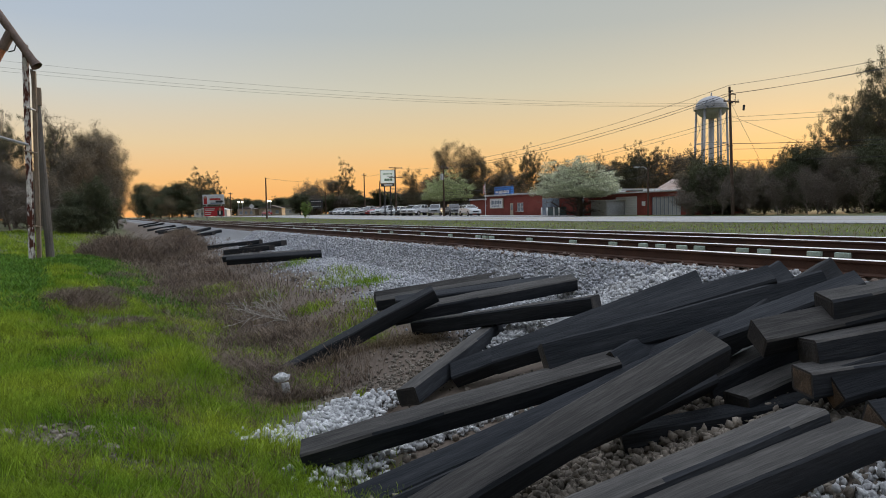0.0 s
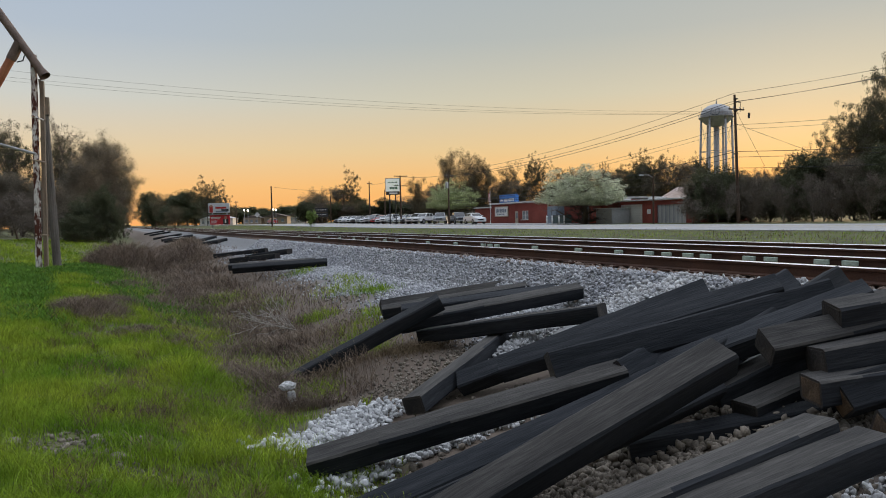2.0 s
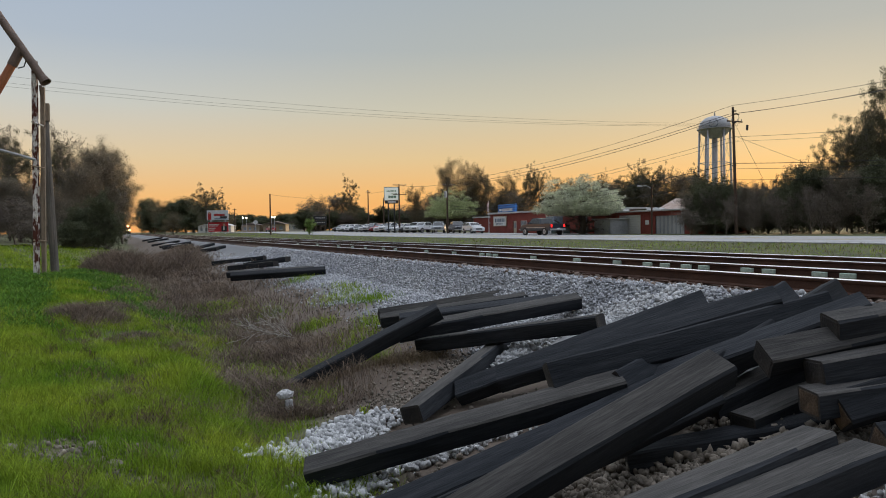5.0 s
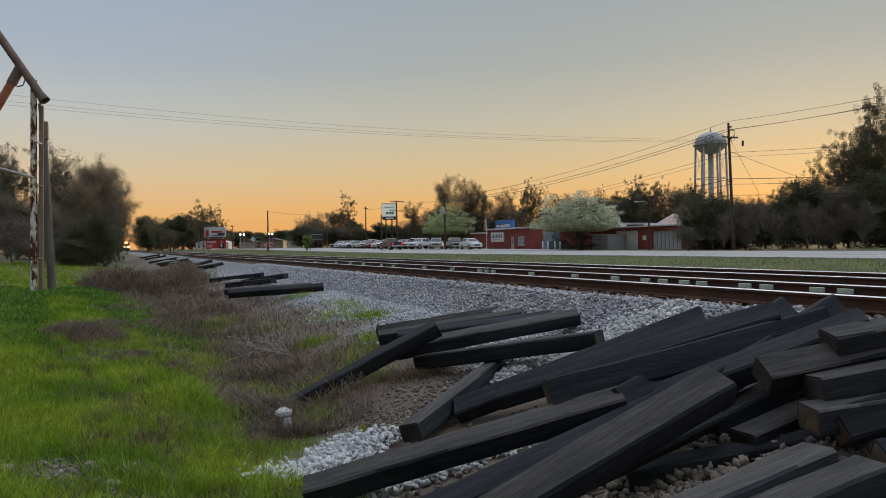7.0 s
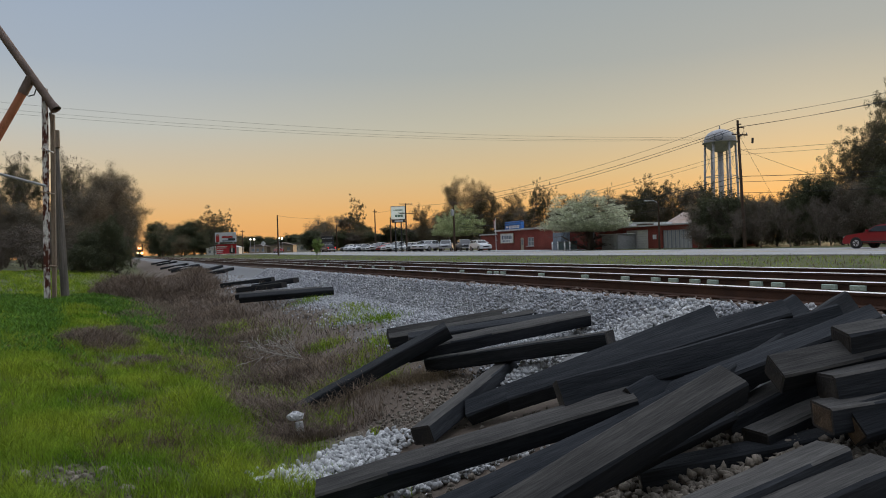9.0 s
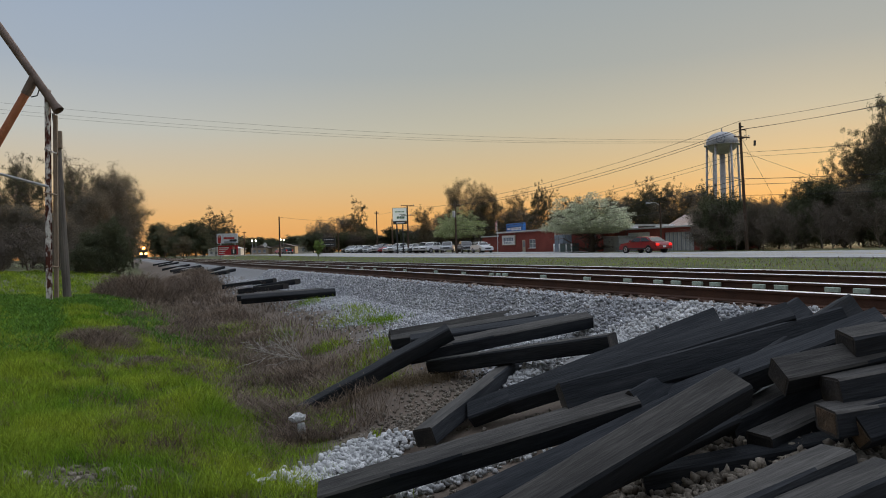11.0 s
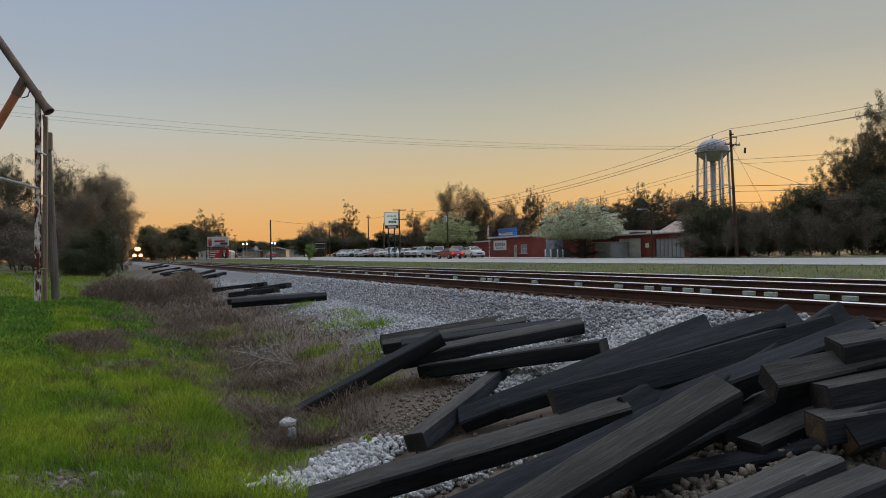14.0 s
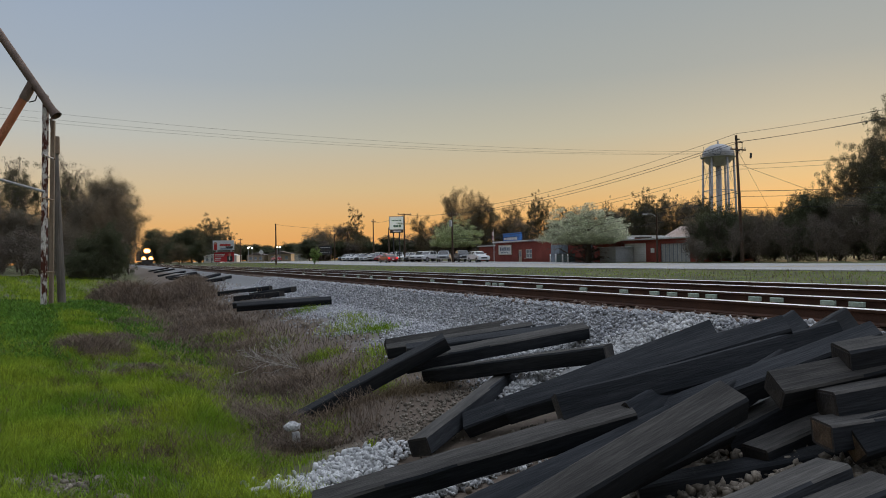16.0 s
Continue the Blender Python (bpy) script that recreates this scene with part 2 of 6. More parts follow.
def ground_z(x, y):
    x, y = np.asarray(x, float), np.asarray(y, float)
    z = np.interp(x, GX, GZ)
    # the low ground beside the track rises away from the ditch
    low = smoothstep(6.2, 4.5, x)
    z = z + low * 0.17 * smoothstep(9, 26, y) + low * 0.36 * smoothstep(26, 60, y)
    # the land over the road climbs gently into the distance
    z = z + smoothstep(16, 22, x) * 0.55 * smoothstep(60, 190, y)
    # gravel bank under the heap
    z = z + 0.05 * np.exp(-((x - 4.6) / 1.1) ** 2 - ((y - 2.6) / 1.6) ** 2)
    z = z + 0.20 * np.exp(-((x - 5.2) / 0.7) ** 2 - ((y - 5.4) / 1.5) ** 2)
    z = z + 0.13 * np.exp(-((x - 2.9) / 0.8) ** 2 - ((y - 8.0) / 0.45) ** 2)
    z = z + 0.13 * np.exp(-((x - 2.0) / 0.6) ** 2 - ((y - 6.45) / 0.3) ** 2)
    near = smoothstep(30, 8, np.hypot(x, y)) * smoothstep(5.6, 4.6, x)
    z = z + near * (0.035 * np.sin(2.1 * x + 0.7 * y) * np.cos(1.3 * y - 0.4 * x) + 0.02 * np.sin(4.3 * y + 2.2 * x))
    return z


def grade(lo, hi, n, p):
    t = np.linspace(0, 1, n)
    return lo + (hi - lo) * t ** p


def ground_material():
    m = surf("grass_and_soil", (0.055, 0.062, 0.026), (0.12, 0.125, 0.045), 0.6, 0.95, 0.6, 14, fine=0.45)
    n, l = m.node_tree.nodes, m.node_tree.links
    b = n["Principled BSDF"]
    grass = b.inputs["Base Color"].links[0].from_socket
    tc = n["Texture Coordinate"]
    sep = n.new("ShaderNodeSeparateXYZ")
    l.new(tc.outputs["Object"], sep.inputs[0])
    ns = n.new("ShaderNodeTexNoise")
    ns.inputs["Scale"].default_value, ns.inputs["Detail"].default_value = 0.9, 8
    l.new(tc.outputs["Object"], ns.inputs[0])
    add = n.new("ShaderNodeMath")
    add.operation = "MULTIPLY_ADD"
    add.inputs[1].default_value = 2.6
    l.new(ns.outputs[0], add.inputs[0])
    l.new(sep.outputs[0], add.inputs[2])
    fine = n.new("ShaderNodeTexNoise")
    fine.inputs["Scale"].default_value, fine.inputs["Detail"].default_value = 35, 6
    l.new(tc.outputs["Object"], fine.inputs[0])
    dirt = n.new("ShaderNodeMix")
    dirt.data_type = "RGBA"
    dirt.inputs[6].default_value, dirt.inputs[7].default_value = (0.075, 0.058, 0.045, 1), (0.20, 0.155, 0.12, 1)
    l.new(fine.outputs[0], dirt.inputs[0])
    stone = n.new("ShaderNodeMix")
    stone.data_type = "RGBA"
    stone.inputs[6].default_value, stone.inputs[7].default_value = (0.10, 0.10, 0.10, 1), (0.36, 0.36, 0.36, 1)
    l.new(fine.outputs[0], stone.inputs[0])

    def band(src, lo, hi):
        r = n.new("ShaderNodeMapRange")
        r.inputs[1].default_value, r.inputs[2].default_value = lo, hi
        l.new(src, r.inputs[0])
        return r.outputs[0]

    def over(fac, under, top):
        mx = n.new("ShaderNodeMix")
        mx.data_type = "RGBA"
        l.new(fac, mx.inputs[0])
        l.new(under, mx.inputs[6])
        l.new(top, mx.inputs[7])
        return mx.outputs[2]

    col = over(band(add.outputs[0], 2.6, 3.6), grass, dirt.outputs[2])
    col = over(band(add.outputs[0], 5.2, 6.2), col, stone.outputs[2])
    col = over(band(add.outputs[0], 15.6, 16.6), col, grass)
    l.new(col, b.inputs["Base Color"])
    return m


def build_ground():
    xs = np.concatenate([-grade(3, 2500, 26, 4)[::-1], np.arange(-2.8, 7.0, 0.14), np.arange(7.0, 18, 0.5), grade(18, 2500, 30, 3.5)])
    ys = np.concatenate([-grade(0.5, 2500, 24, 4)[::-1], np.arange(-0.3, 14, 0.14), grade(14, 3000, 70, 3.2)])
    gx, gy = np.meshgrid(xs, ys)
    gz = ground_z(gx, gy)
    v = np.stack([gx, gy, gz], -1).reshape(-1, 3)
    nx, ny = len(xs), len(ys)
    f = [(j * nx + i, j * nx + i + 1, (j + 1) * nx + i + 1, (j + 1) * nx + i) for j in range(ny - 1) for i in range(nx - 1)]
    me = mesh_of("ground", v, f, ground_material())
    for p in me.polygons:
        p.use_smooth = True
    return tagged(new("ground", me), "green grass field falling to a dirt ditch beside the track bed", "ground", kind="structure")


build_ground()


# ---- road ----
def strip(name, x0, x1, lift, mat, parent=None, ys=None):
    """A ribbon along the road that follows the ground, with edges of its own."""
    ys = ys if ys is not None else np.concatenate([np.arange(-200, 240, 8.0), np.arange(240, 1500, 60.0)])
    v, f = [], []
    for y in ys:
        z = float(ground_z((x0 + x1) / 2, y)) + lift
        v += [(x0, y, z - lift * 1.5), (x0, y, z), (x1, y, z), (x1, y, z - lift * 1.5)]
    for j in range(len(ys) - 1):
        for i in range(3):
            f.append((4 * j + i, 4 * j + i + 1, 4 * j + i + 5, 4 * j + i + 4))
    ob = new(name, mesh_of(name, v, f, mat))
    ob.parent = parent
    return ob


def build_road():
    road = tagged(strip("road", 29.5, 44.5, 0.05, M_ROAD), "pale worn concrete highway between grass verges", "road", kind="structure")
    yellow = surf("yellow_road_paint", (0.55, 0.4, 0.06), (0.6, 0.45, 0.1))
    for x, mat in ((30.2, M_WHITEPAINT), (43.8, M_WHITEPAINT), (35.4, yellow), (38.6, yellow)):
        strip("road_line", x - 0.06, x + 0.06, 0.056, mat, road)
    lot = strip("pavement", 46.5, 53.0, 0.045, M_ROAD, None, np.arange(66, 170, 6.0))
    tagged(lot, "grey paved car lot beside the road", "pavement", kind="structure")


build_road()


# ---- railway ----
def rail_profile():
    half = [(0.070, 0.0), (0.070, 0.012), (0.012, 0.030), (0.009, 0.115), (0.030, 0.128), (0.034, 0.140), (0.034, 0.160), (0.028, 0.168)]
    return half + [(-x, z) for x, z in half[::-1]]


def rail(x, z, label):
    prof = rail_profile()
    ys = np.concatenate([np.arange(-60, 60, 6.0), np.arange(60, 901, 60.0)])
    v, f = [], []
    k = len(prof)
    for y in ys:
        w = 0.006 * math.sin(y * 0.11 + x) + 0.004 * math.sin(y * 0.37)
        v += [(x + px + w, y, z - 0.168 + pz) for px, pz in prof]
    for j in range(len(ys) - 1):
        for i in range(k):
            f.append((j * k + i, j * k + (i + 1) % k, (j + 1) * k + (i + 1) % k, (j + 1) * k + i))
    crown = [q for n, q in enumerate(f) if n % k in (6, 7, 8)]
    t = thing("rail", pose(0, 0, 0), label, "rail", "rails of two tracks")
    piece("web_and_foot", mesh_of("web_and_foot", v, [q for n, q in enumerate(f) if n % k not in (6, 7, 8)], M_RUST), t)
    tagged(piece("rail_head", mesh_of("rail_head", v, crown, M_RAILTOP), t), "bright worn rail head")
    return t


for rx, rz in zip(RAIL_X, (RAIL_Z, RAIL_Z, RAIL_Z2, RAIL_Z2)):
    rail(rx, rz, "rusty steel rail with a bright worn head")


def build_sleepers():
    base = box(2.6, 0.23, 0.18, bevel=0.012)
    me = bpy.data.meshes.new("track_tie")
    base.to_mesh(me)
    base.free()
    me.materials.append(M_TRACKTIE)
    bed = thing("railway_track", pose(0, 0, 0), "worn wooden ties bedded in stone ballast", "track", kind="structure")
    rnd = random.Random(4)
    for xc, z in ((7.75, RAIL_Z), (11.95, RAIL_Z2)):
        for i in range(140):
            y = -6 + i * 0.55
            piece("track_tie", me, bed, pose(xc + rnd.uniform(-0.04, 0.04), y + rnd.uniform(-0.05, 0.05), z - 0.168 - 0.018 - 0.09, 0, 0, rnd.uniform(-1.5, 1.5)))
    pl = box(0.05, 0.20, 0.065, bevel=0.008)
    pm = bpy.data.meshes.new("rail_clip")
    pl.to_mesh(pm)
    pl.free()
    pm.materials.append(M_PLATE)
    for y in CLIP_Y:
        piece("rail_clip", pm, bed, pose(8.43, y, RAIL_Z - 0.168 + 0.088, 0, 0, 0))
    pl = box(0.36, 0.2, 0.02, bevel=0.004)
    pm = bpy.data.meshes.new("tie_plate")
    pl.to_mesh(pm)
    pl.free()
    pm.materials.append(M_RUST)
    for x in RAIL_X[:2]:
        for i in range(60):
            piece("tie_plate", pm, bed, pose(x, -6 + i * 0.55, RAIL_Z - 0.168 - 0.008))
    part("slab", box(0.5, 0.42, 0.08, bevel=0.015), surf("pinkish_concrete", (0.42, 0.33, 0.29), (0.52, 0.44, 0.40)), bed, m=pose(9.45, 6.9, 0.93))
    part("slab", box(0.4, 0.5, 0.08, bevel=0.015), surf("dull_concrete", (0.32, 0.26, 0.23), (0.4, 0.34, 0.3)), bed, m=pose(13.2, 8.2, 0.93))


CLIP_Y = [16.72, 15.16, 14.81, 14.48, 12.8, 11.22, 10.0, 9.2, 8.78, 8.3, 7.93, 7.11, 6.74, 5.96, 5.57, 34.27, 30.58, 27.38, 25.54, 24.02, 22.14, 21.04, 18.56]


# ---- loose ties ----
def tie_mesh(seed, dusty=False):
    rnd = random.Random(seed)
    lx, wy, hz = 2.59, 0.229, 0.178
    bm = bmesh.new()
    n = 9
    rings = []
    bend, twist = rnd.uniform(-0.012, 0.012), rnd.uniform(-0.02, 0.02)
    for i in range(n + 1):
        t = i / n
        x = (t - 0.5) * lx
        oy, oz = bend * math.sin(math.pi * t), rnd.uniform(-0.003, 0.003)
        ring = []
        b = 0.012 + rnd.uniform(0, 0.008)
        for sy, sz in ((-1, -1), (1, -1), (1, 1), (-1, 1)):
            cy, cz = sy * wy / 2 + rnd.uniform(-0.003, 0.003), sz * hz / 2 + rnd.uniform(-0.003, 0.003)
            a = twist * (t - 0.5)
            for k in (0, 1):
                along = (sy * sz > 0) == (k == 0)
                py, pz = (cy, cz - sz * b) if along else (cy - sy * b, cz)
                ring.append(bm.verts.new((x, py * math.cos(a) - pz * math.sin(a) + oy, pz * math.cos(a) + py * math.sin(a) + oz)))
        rings.append(ring)
    for a, c in zip(rings, rings[1:]):
        for i in range(8):
            side = bm.faces.new((a[i], a[(i + 1) % 8], c[(i + 1) % 8], c[i]))
            # only top faces get the dust colour with skylight painted in
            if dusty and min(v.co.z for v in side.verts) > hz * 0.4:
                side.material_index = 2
    e0, e1 = bm.faces.new(rings[0][::-1]), bm.faces.new(rings[-1])
    e0.material_index = e1.material_index = 1
    bmesh.ops.recalc_face_normals(bm, faces=bm.faces[:])
    me = bpy.data.meshes.new("railroad_tie")
    bm.to_mesh(me)
    bm.free()
    me.materials.append(M_TIE)
    me.materials.append(M_TIE_END)
    me.materials.append(M_TIE_DUSTY_LIT)
    return me


TIE_MESHES = [tie_mesh(s) for s in range(8)]
DUSTY_LIT_MESHES = [tie_mesh(s, True) for s in range(8)]
# centre, then turn, slope and roll in degrees
HEAP = [
    (2.46, 4.73, 0.07, -22.9, -14.3, 17),
    (2.67, 4.31, -0.05, -13.7, -18.9, 26),
    (2.14, 3.11, 0.32, -4.0, -20.2, 22),
    (4.16, 3.98, 0.51, -44.7, -23.9, 24),
    (4.37, 4.24, 0.68, -16.8, -11.4, 65),
    (4.05, 5.42, 0.44, -41.0, -22.2, 37),
    (4.24, 4.84, 0.60, -38.9, -17.8, 34),
    (4.82, 4.45, 0.66, 9.1, -12.9, 51),
    (5.01, 3.99, 0.71, 12.1, -12.5, 61),
    (3.54, 6.71, 0.06, 36.3, -8.2, -14),
]
HEAP_EDGE = [
    (5.29, 2.85, 0.91, -22.5, -9.5, 34),
    (5.46, 2.61, 0.81, -20.1, -7.6, -4),
    (5.28, 2.50, 0.61, -21.0, -6.0, 2),
    (5.39, 2.47, 0.70, -16.7, -12.2, 52),
    (5.06, 1.82, 0.53, -25.5, -6.9, 30),
    (5.26, 3.59, 0.63, -8.1, -17.3, -0),
    (5.31, 3.44, 0.41, -0.1, -9.5, -0),
    (2.26, 2.58, 0.20, -3.8, -9.5, -5),
    (2.36, 2.34, 0.19, -3.6, -8.6, -2),
    (2.67, 3.77, 0.05, -7.8, -16.5, 46),
    (4.40, 3.20, 0.19, -31.0, -11.0, 0),
    (5.75, 2.64, 1.10, -24.1, -8.9, 10),
]
SECOND_HEAP = [
    (2.65, 8.28, 0.02, -21.9, -26.8, 12),
    (4.16, 7.02, 0.37, -63.8, -10.8, 3),
    (4.59, 8.04, 0.44, -12.8, -7.6, 14),
    (5.00, 8.91, 0.42, -19.8, -5.7, 14),
    (4.96, 9.63, 0.37, -18.7, -6.9, 11),
    (5.11, 10.18, 0.37, -6.0, -5.8, 47),
]
FAR_HEAPS = [
    (4.16, 19.19, 0.45, -14.6, -2.4, 23),
    (4.17, 20.39, 0.43, -30.5, -2.9, 13),
    (4.59, 28.54, 0.45, -48.0, -5.4, 0),
    (4.92, 24.71, 0.53, -66.7, -6.0, 0),
    (4.36, 24.3, 0.43, -63.7, -4.9, 0),
    (4.6, 44.0, 0.65, 30.2, -10.1, 0),
    (4.43, 40.32, 0.55, -52.2, -6.1, 0),
    (4.89, 40.85, 0.61, 37.6, -6.3, 0),
    (4.14, 51.2, 0.62, -46.9, -5.6, 0),
    (4.4, 56.49, 0.66, 27.1, -6.7, 0),
    (4.2, 64.2, 0.66, -34.3, -7.8, 0),
    (4.44, 79.29, 0.76, -43.2, -7.3, 0),
    (4.54, 92.28, 0.77, -30.6, -8.2, 0),
]


def tie_pose(x, y, z, turn, slope, roll):
    return Matrix.Translation((x, y, z)) @ pose(0, 0, 0, 0, 0, turn) @ pose(0, 0, 0, 0, slope, 0) @ pose(0, 0, 0, roll)


def lay_ties():
    k = 0
    for rows, label, group in ((HEAP, "black creosoted railroad tie in a tumbled heap on white gravel", "ties of the large heap"),
                               (HEAP_EDGE, "black creosoted railroad tie stacked on others in the heap", "ties of the large heap"),
                               (SECOND_HEAP, "dark weathered railroad tie lying on the ballast slope", "ties of the second heap"),
                               (FAR_HEAPS, "dark railroad tie in a low heap beside the track", "ties of the far heaps")):
        for r in rows:
            # ties whose tops carry dust plus painted skylight, against blacker sides
            lit_top = (rows is HEAP and r in (HEAP[0], HEAP[2], HEAP[9])) or (rows is HEAP_EDGE and r in (HEAP_EDGE[0], HEAP_EDGE[1], HEAP_EDGE[2], HEAP_EDGE[5], HEAP_EDGE[6], HEAP_EDGE[7], HEAP_EDGE[8], HEAP_EDGE[11])) or (rows in (SECOND_HEAP, FAR_HEAPS) and k % 3 != 1)
            ob = new("railroad_tie", (DUSTY_LIT_MESHES if lit_top else TIE_MESHES)[k % 8])
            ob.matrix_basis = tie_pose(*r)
            tagged(ob, {"ties of the large heap": "black creosoted railroad tie with a dusty worn top face coloured lighter for skylight"}.get(group, "weathered railroad tie with a dusty brown top face coloured lighter for skylight") if lit_top else label, "railroad tie", group)
            if rows is HEAP and r is HEAP[5]:
                part("raw_gouge", box(0.20, 0.022, 0.035, bevel=0.01), surf("split_raw_wood", (0.20, 0.11, 0.06), (0.36, 0.22, 0.13), 12, 0.9, 0.5, 40, stretch=(0.4, 3, 3)), ob, "raw brown split in the wood", pose(0.30, -0.107, 0.072, 20, 6, 3))
            if rows is FAR_HEAPS and r is FAR_HEAPS[0]:
                for x in (0.05, 0.30, 0.42):
                    part("chalk_mark", box(0.045, 0.005, 0.05, bevel=0.002), M_BALLAST, ob, "faint white chalk mark", pose(x, -0.116, 0.0))
            if rows is not FAR_HEAPS:
                raw = rows is HEAP_EDGE and r in HEAP_EDGE[2:5]
                for sx in (-1, 1):
                    part("sawn_end", box(0.012, 0.192, 0.142, bevel=0.005), M_TIE_RAW if raw else M_TIE_END, ob, "raw brown sawn end" if raw else "", pose(sx * 1.292, 0, 0))
            k += 1


lay_ties()



# ---- trees ----
def limbs(rnd, height, levels, spread, trunk_r, first, kids, up, straight=0.15):
    """Branch segments (start, end, radius, radius, level) and the tips."""
    segs, tips = [], []

    def grow(p, d, length, r, level):
        n = 4 if level == 0 else 3
        q = p.copy()
        for i in range(n):
            d = (d + Vector((rnd.gauss(0, 1), rnd.gauss(0, 1), rnd.gauss(0, 1))) * straight * (0.4 if level == 0 else 1) + Vector((0, 0, up * (level > 0)))).normalized()
            e = q + d * length / n
            r1 = r * (1 - 0.62 * (i + 1) / n)
            segs.append((q.copy(), e.copy(), r * (1 - 0.62 * i / n), r1, level))
            t = (i + 1) / n
            if level < levels and (level > 0 or t >= first):
                for _ in range(kids[level]):
                    a = rnd.uniform(0, math.tau)
                    side = Vector((math.cos(a), math.sin(a), 0))
                    side = (side - d * side.dot(d)).normalized()
                    kd = (d * (1 - spread) + side * spread + Vector((0, 0, 0.1))).normalized()
                    s = q.lerp(e, rnd.random())
                    grow(s, kd, length * rnd.uniform(0.38, 0.62) * (1.0 if level else 1.15 - 0.4 * t), r1 * 0.6, level + 1)
            q = e
        if level >= levels - 1:
            tips.append((q.copy(), d.copy()))

    grow(Vector((0, 0, 0)), Vector((0, 0, 1)), height, trunk_r, 0)
    return segs, tips


def limb_mesh(name, segs, mat, sides=5):
    v, f = [], []
    for a, b, r0, r1, level in segs:
        d = (b - a).normalized()
        s = d.orthogonal().normalized()
        t = d.cross(s)
        k = sides if level < 2 else 3
        o = len(v)
        for p, r in ((a, r0), (b, r1)):
            for i in range(k):
                w = math.tau * i / k
                v.append(p + (s * math.cos(w) + t * math.sin(w)) * max(r, 0.006))
        for i in range(k):
            f.append((o + i, o + (i + 1) % k, o + k + (i + 1) % k, o + k + i))
    return mesh_of(name, v, f, mat)


def leaf_mesh(name, rs, centres, per, radius, size, mat, flat=1.0, long=1.6):
    """Many small leaf blades scattered in clumps round the centres."""
    c = np.array([tuple(p) for p in centres])
    n = len(c) * per
    d = rs.normal(size=(n, 3))
    d /= np.linalg.norm(d, axis=1)[:, None]
    p = np.repeat(c, per, 0) + d * (rs.random((n, 1)) ** 0.5) * radius * np.array([1, 1, flat])
    a = rs.normal(size=(n, 3))
    a /= np.linalg.norm(a, axis=1)[:, None]
    b = np.cross(a, rs.normal(size=(n, 3)))
    b /= np.linalg.norm(b, axis=1)[:, None] + 1e-9
    s = size * rs.uniform(0.6, 1.4, (n, 1))
    v = np.stack([p - a * s * long / 2, p + b * s * 0.5, p + a * s * long / 2, p - b * s * 0.5], 1).reshape(-1, 3)
    me = bpy.data.meshes.new(name)
    me.vertices.add(len(v))
    me.vertices.foreach_set("co", v.astype(np.float32).ravel())
    me.loops.add(n * 4)
    me.loops.foreach_set("vertex_index", np.arange(n * 4, dtype=np.int32))
    me.polygons.add(n)
    me.polygons.foreach_set("loop_start", np.arange(0, n * 4, 4, dtype=np.int32))
    me.update()
    me.validate()
    me.materials.append(mat)
    return me


def dome(rs, n, wide, low, high):
    """Clump centres over a rounded crown, thinner inside, uneven outside."""
    d = rs.normal(size=(n, 3))
    d /= np.linalg.norm(d, axis=1)[:, None]
    lumps = 1 + 0.14 * np.sin(3 * np.arctan2(d[:, 1], d[:, 0]) + 1) + 0.10 * np.sin(5 * np.arctan2(d[:, 1], d[:, 0]) + 4 * d[:, 2])
    r = (rs.random(n) ** 0.4) * lumps * rs.uniform(0.88, 1.06, n)
    return [(wide * a * k, wide * b * k, low + (high * c * k if c > 0 else 1.3 * c * k)) for (a, b, c), k in zip(d, r)]


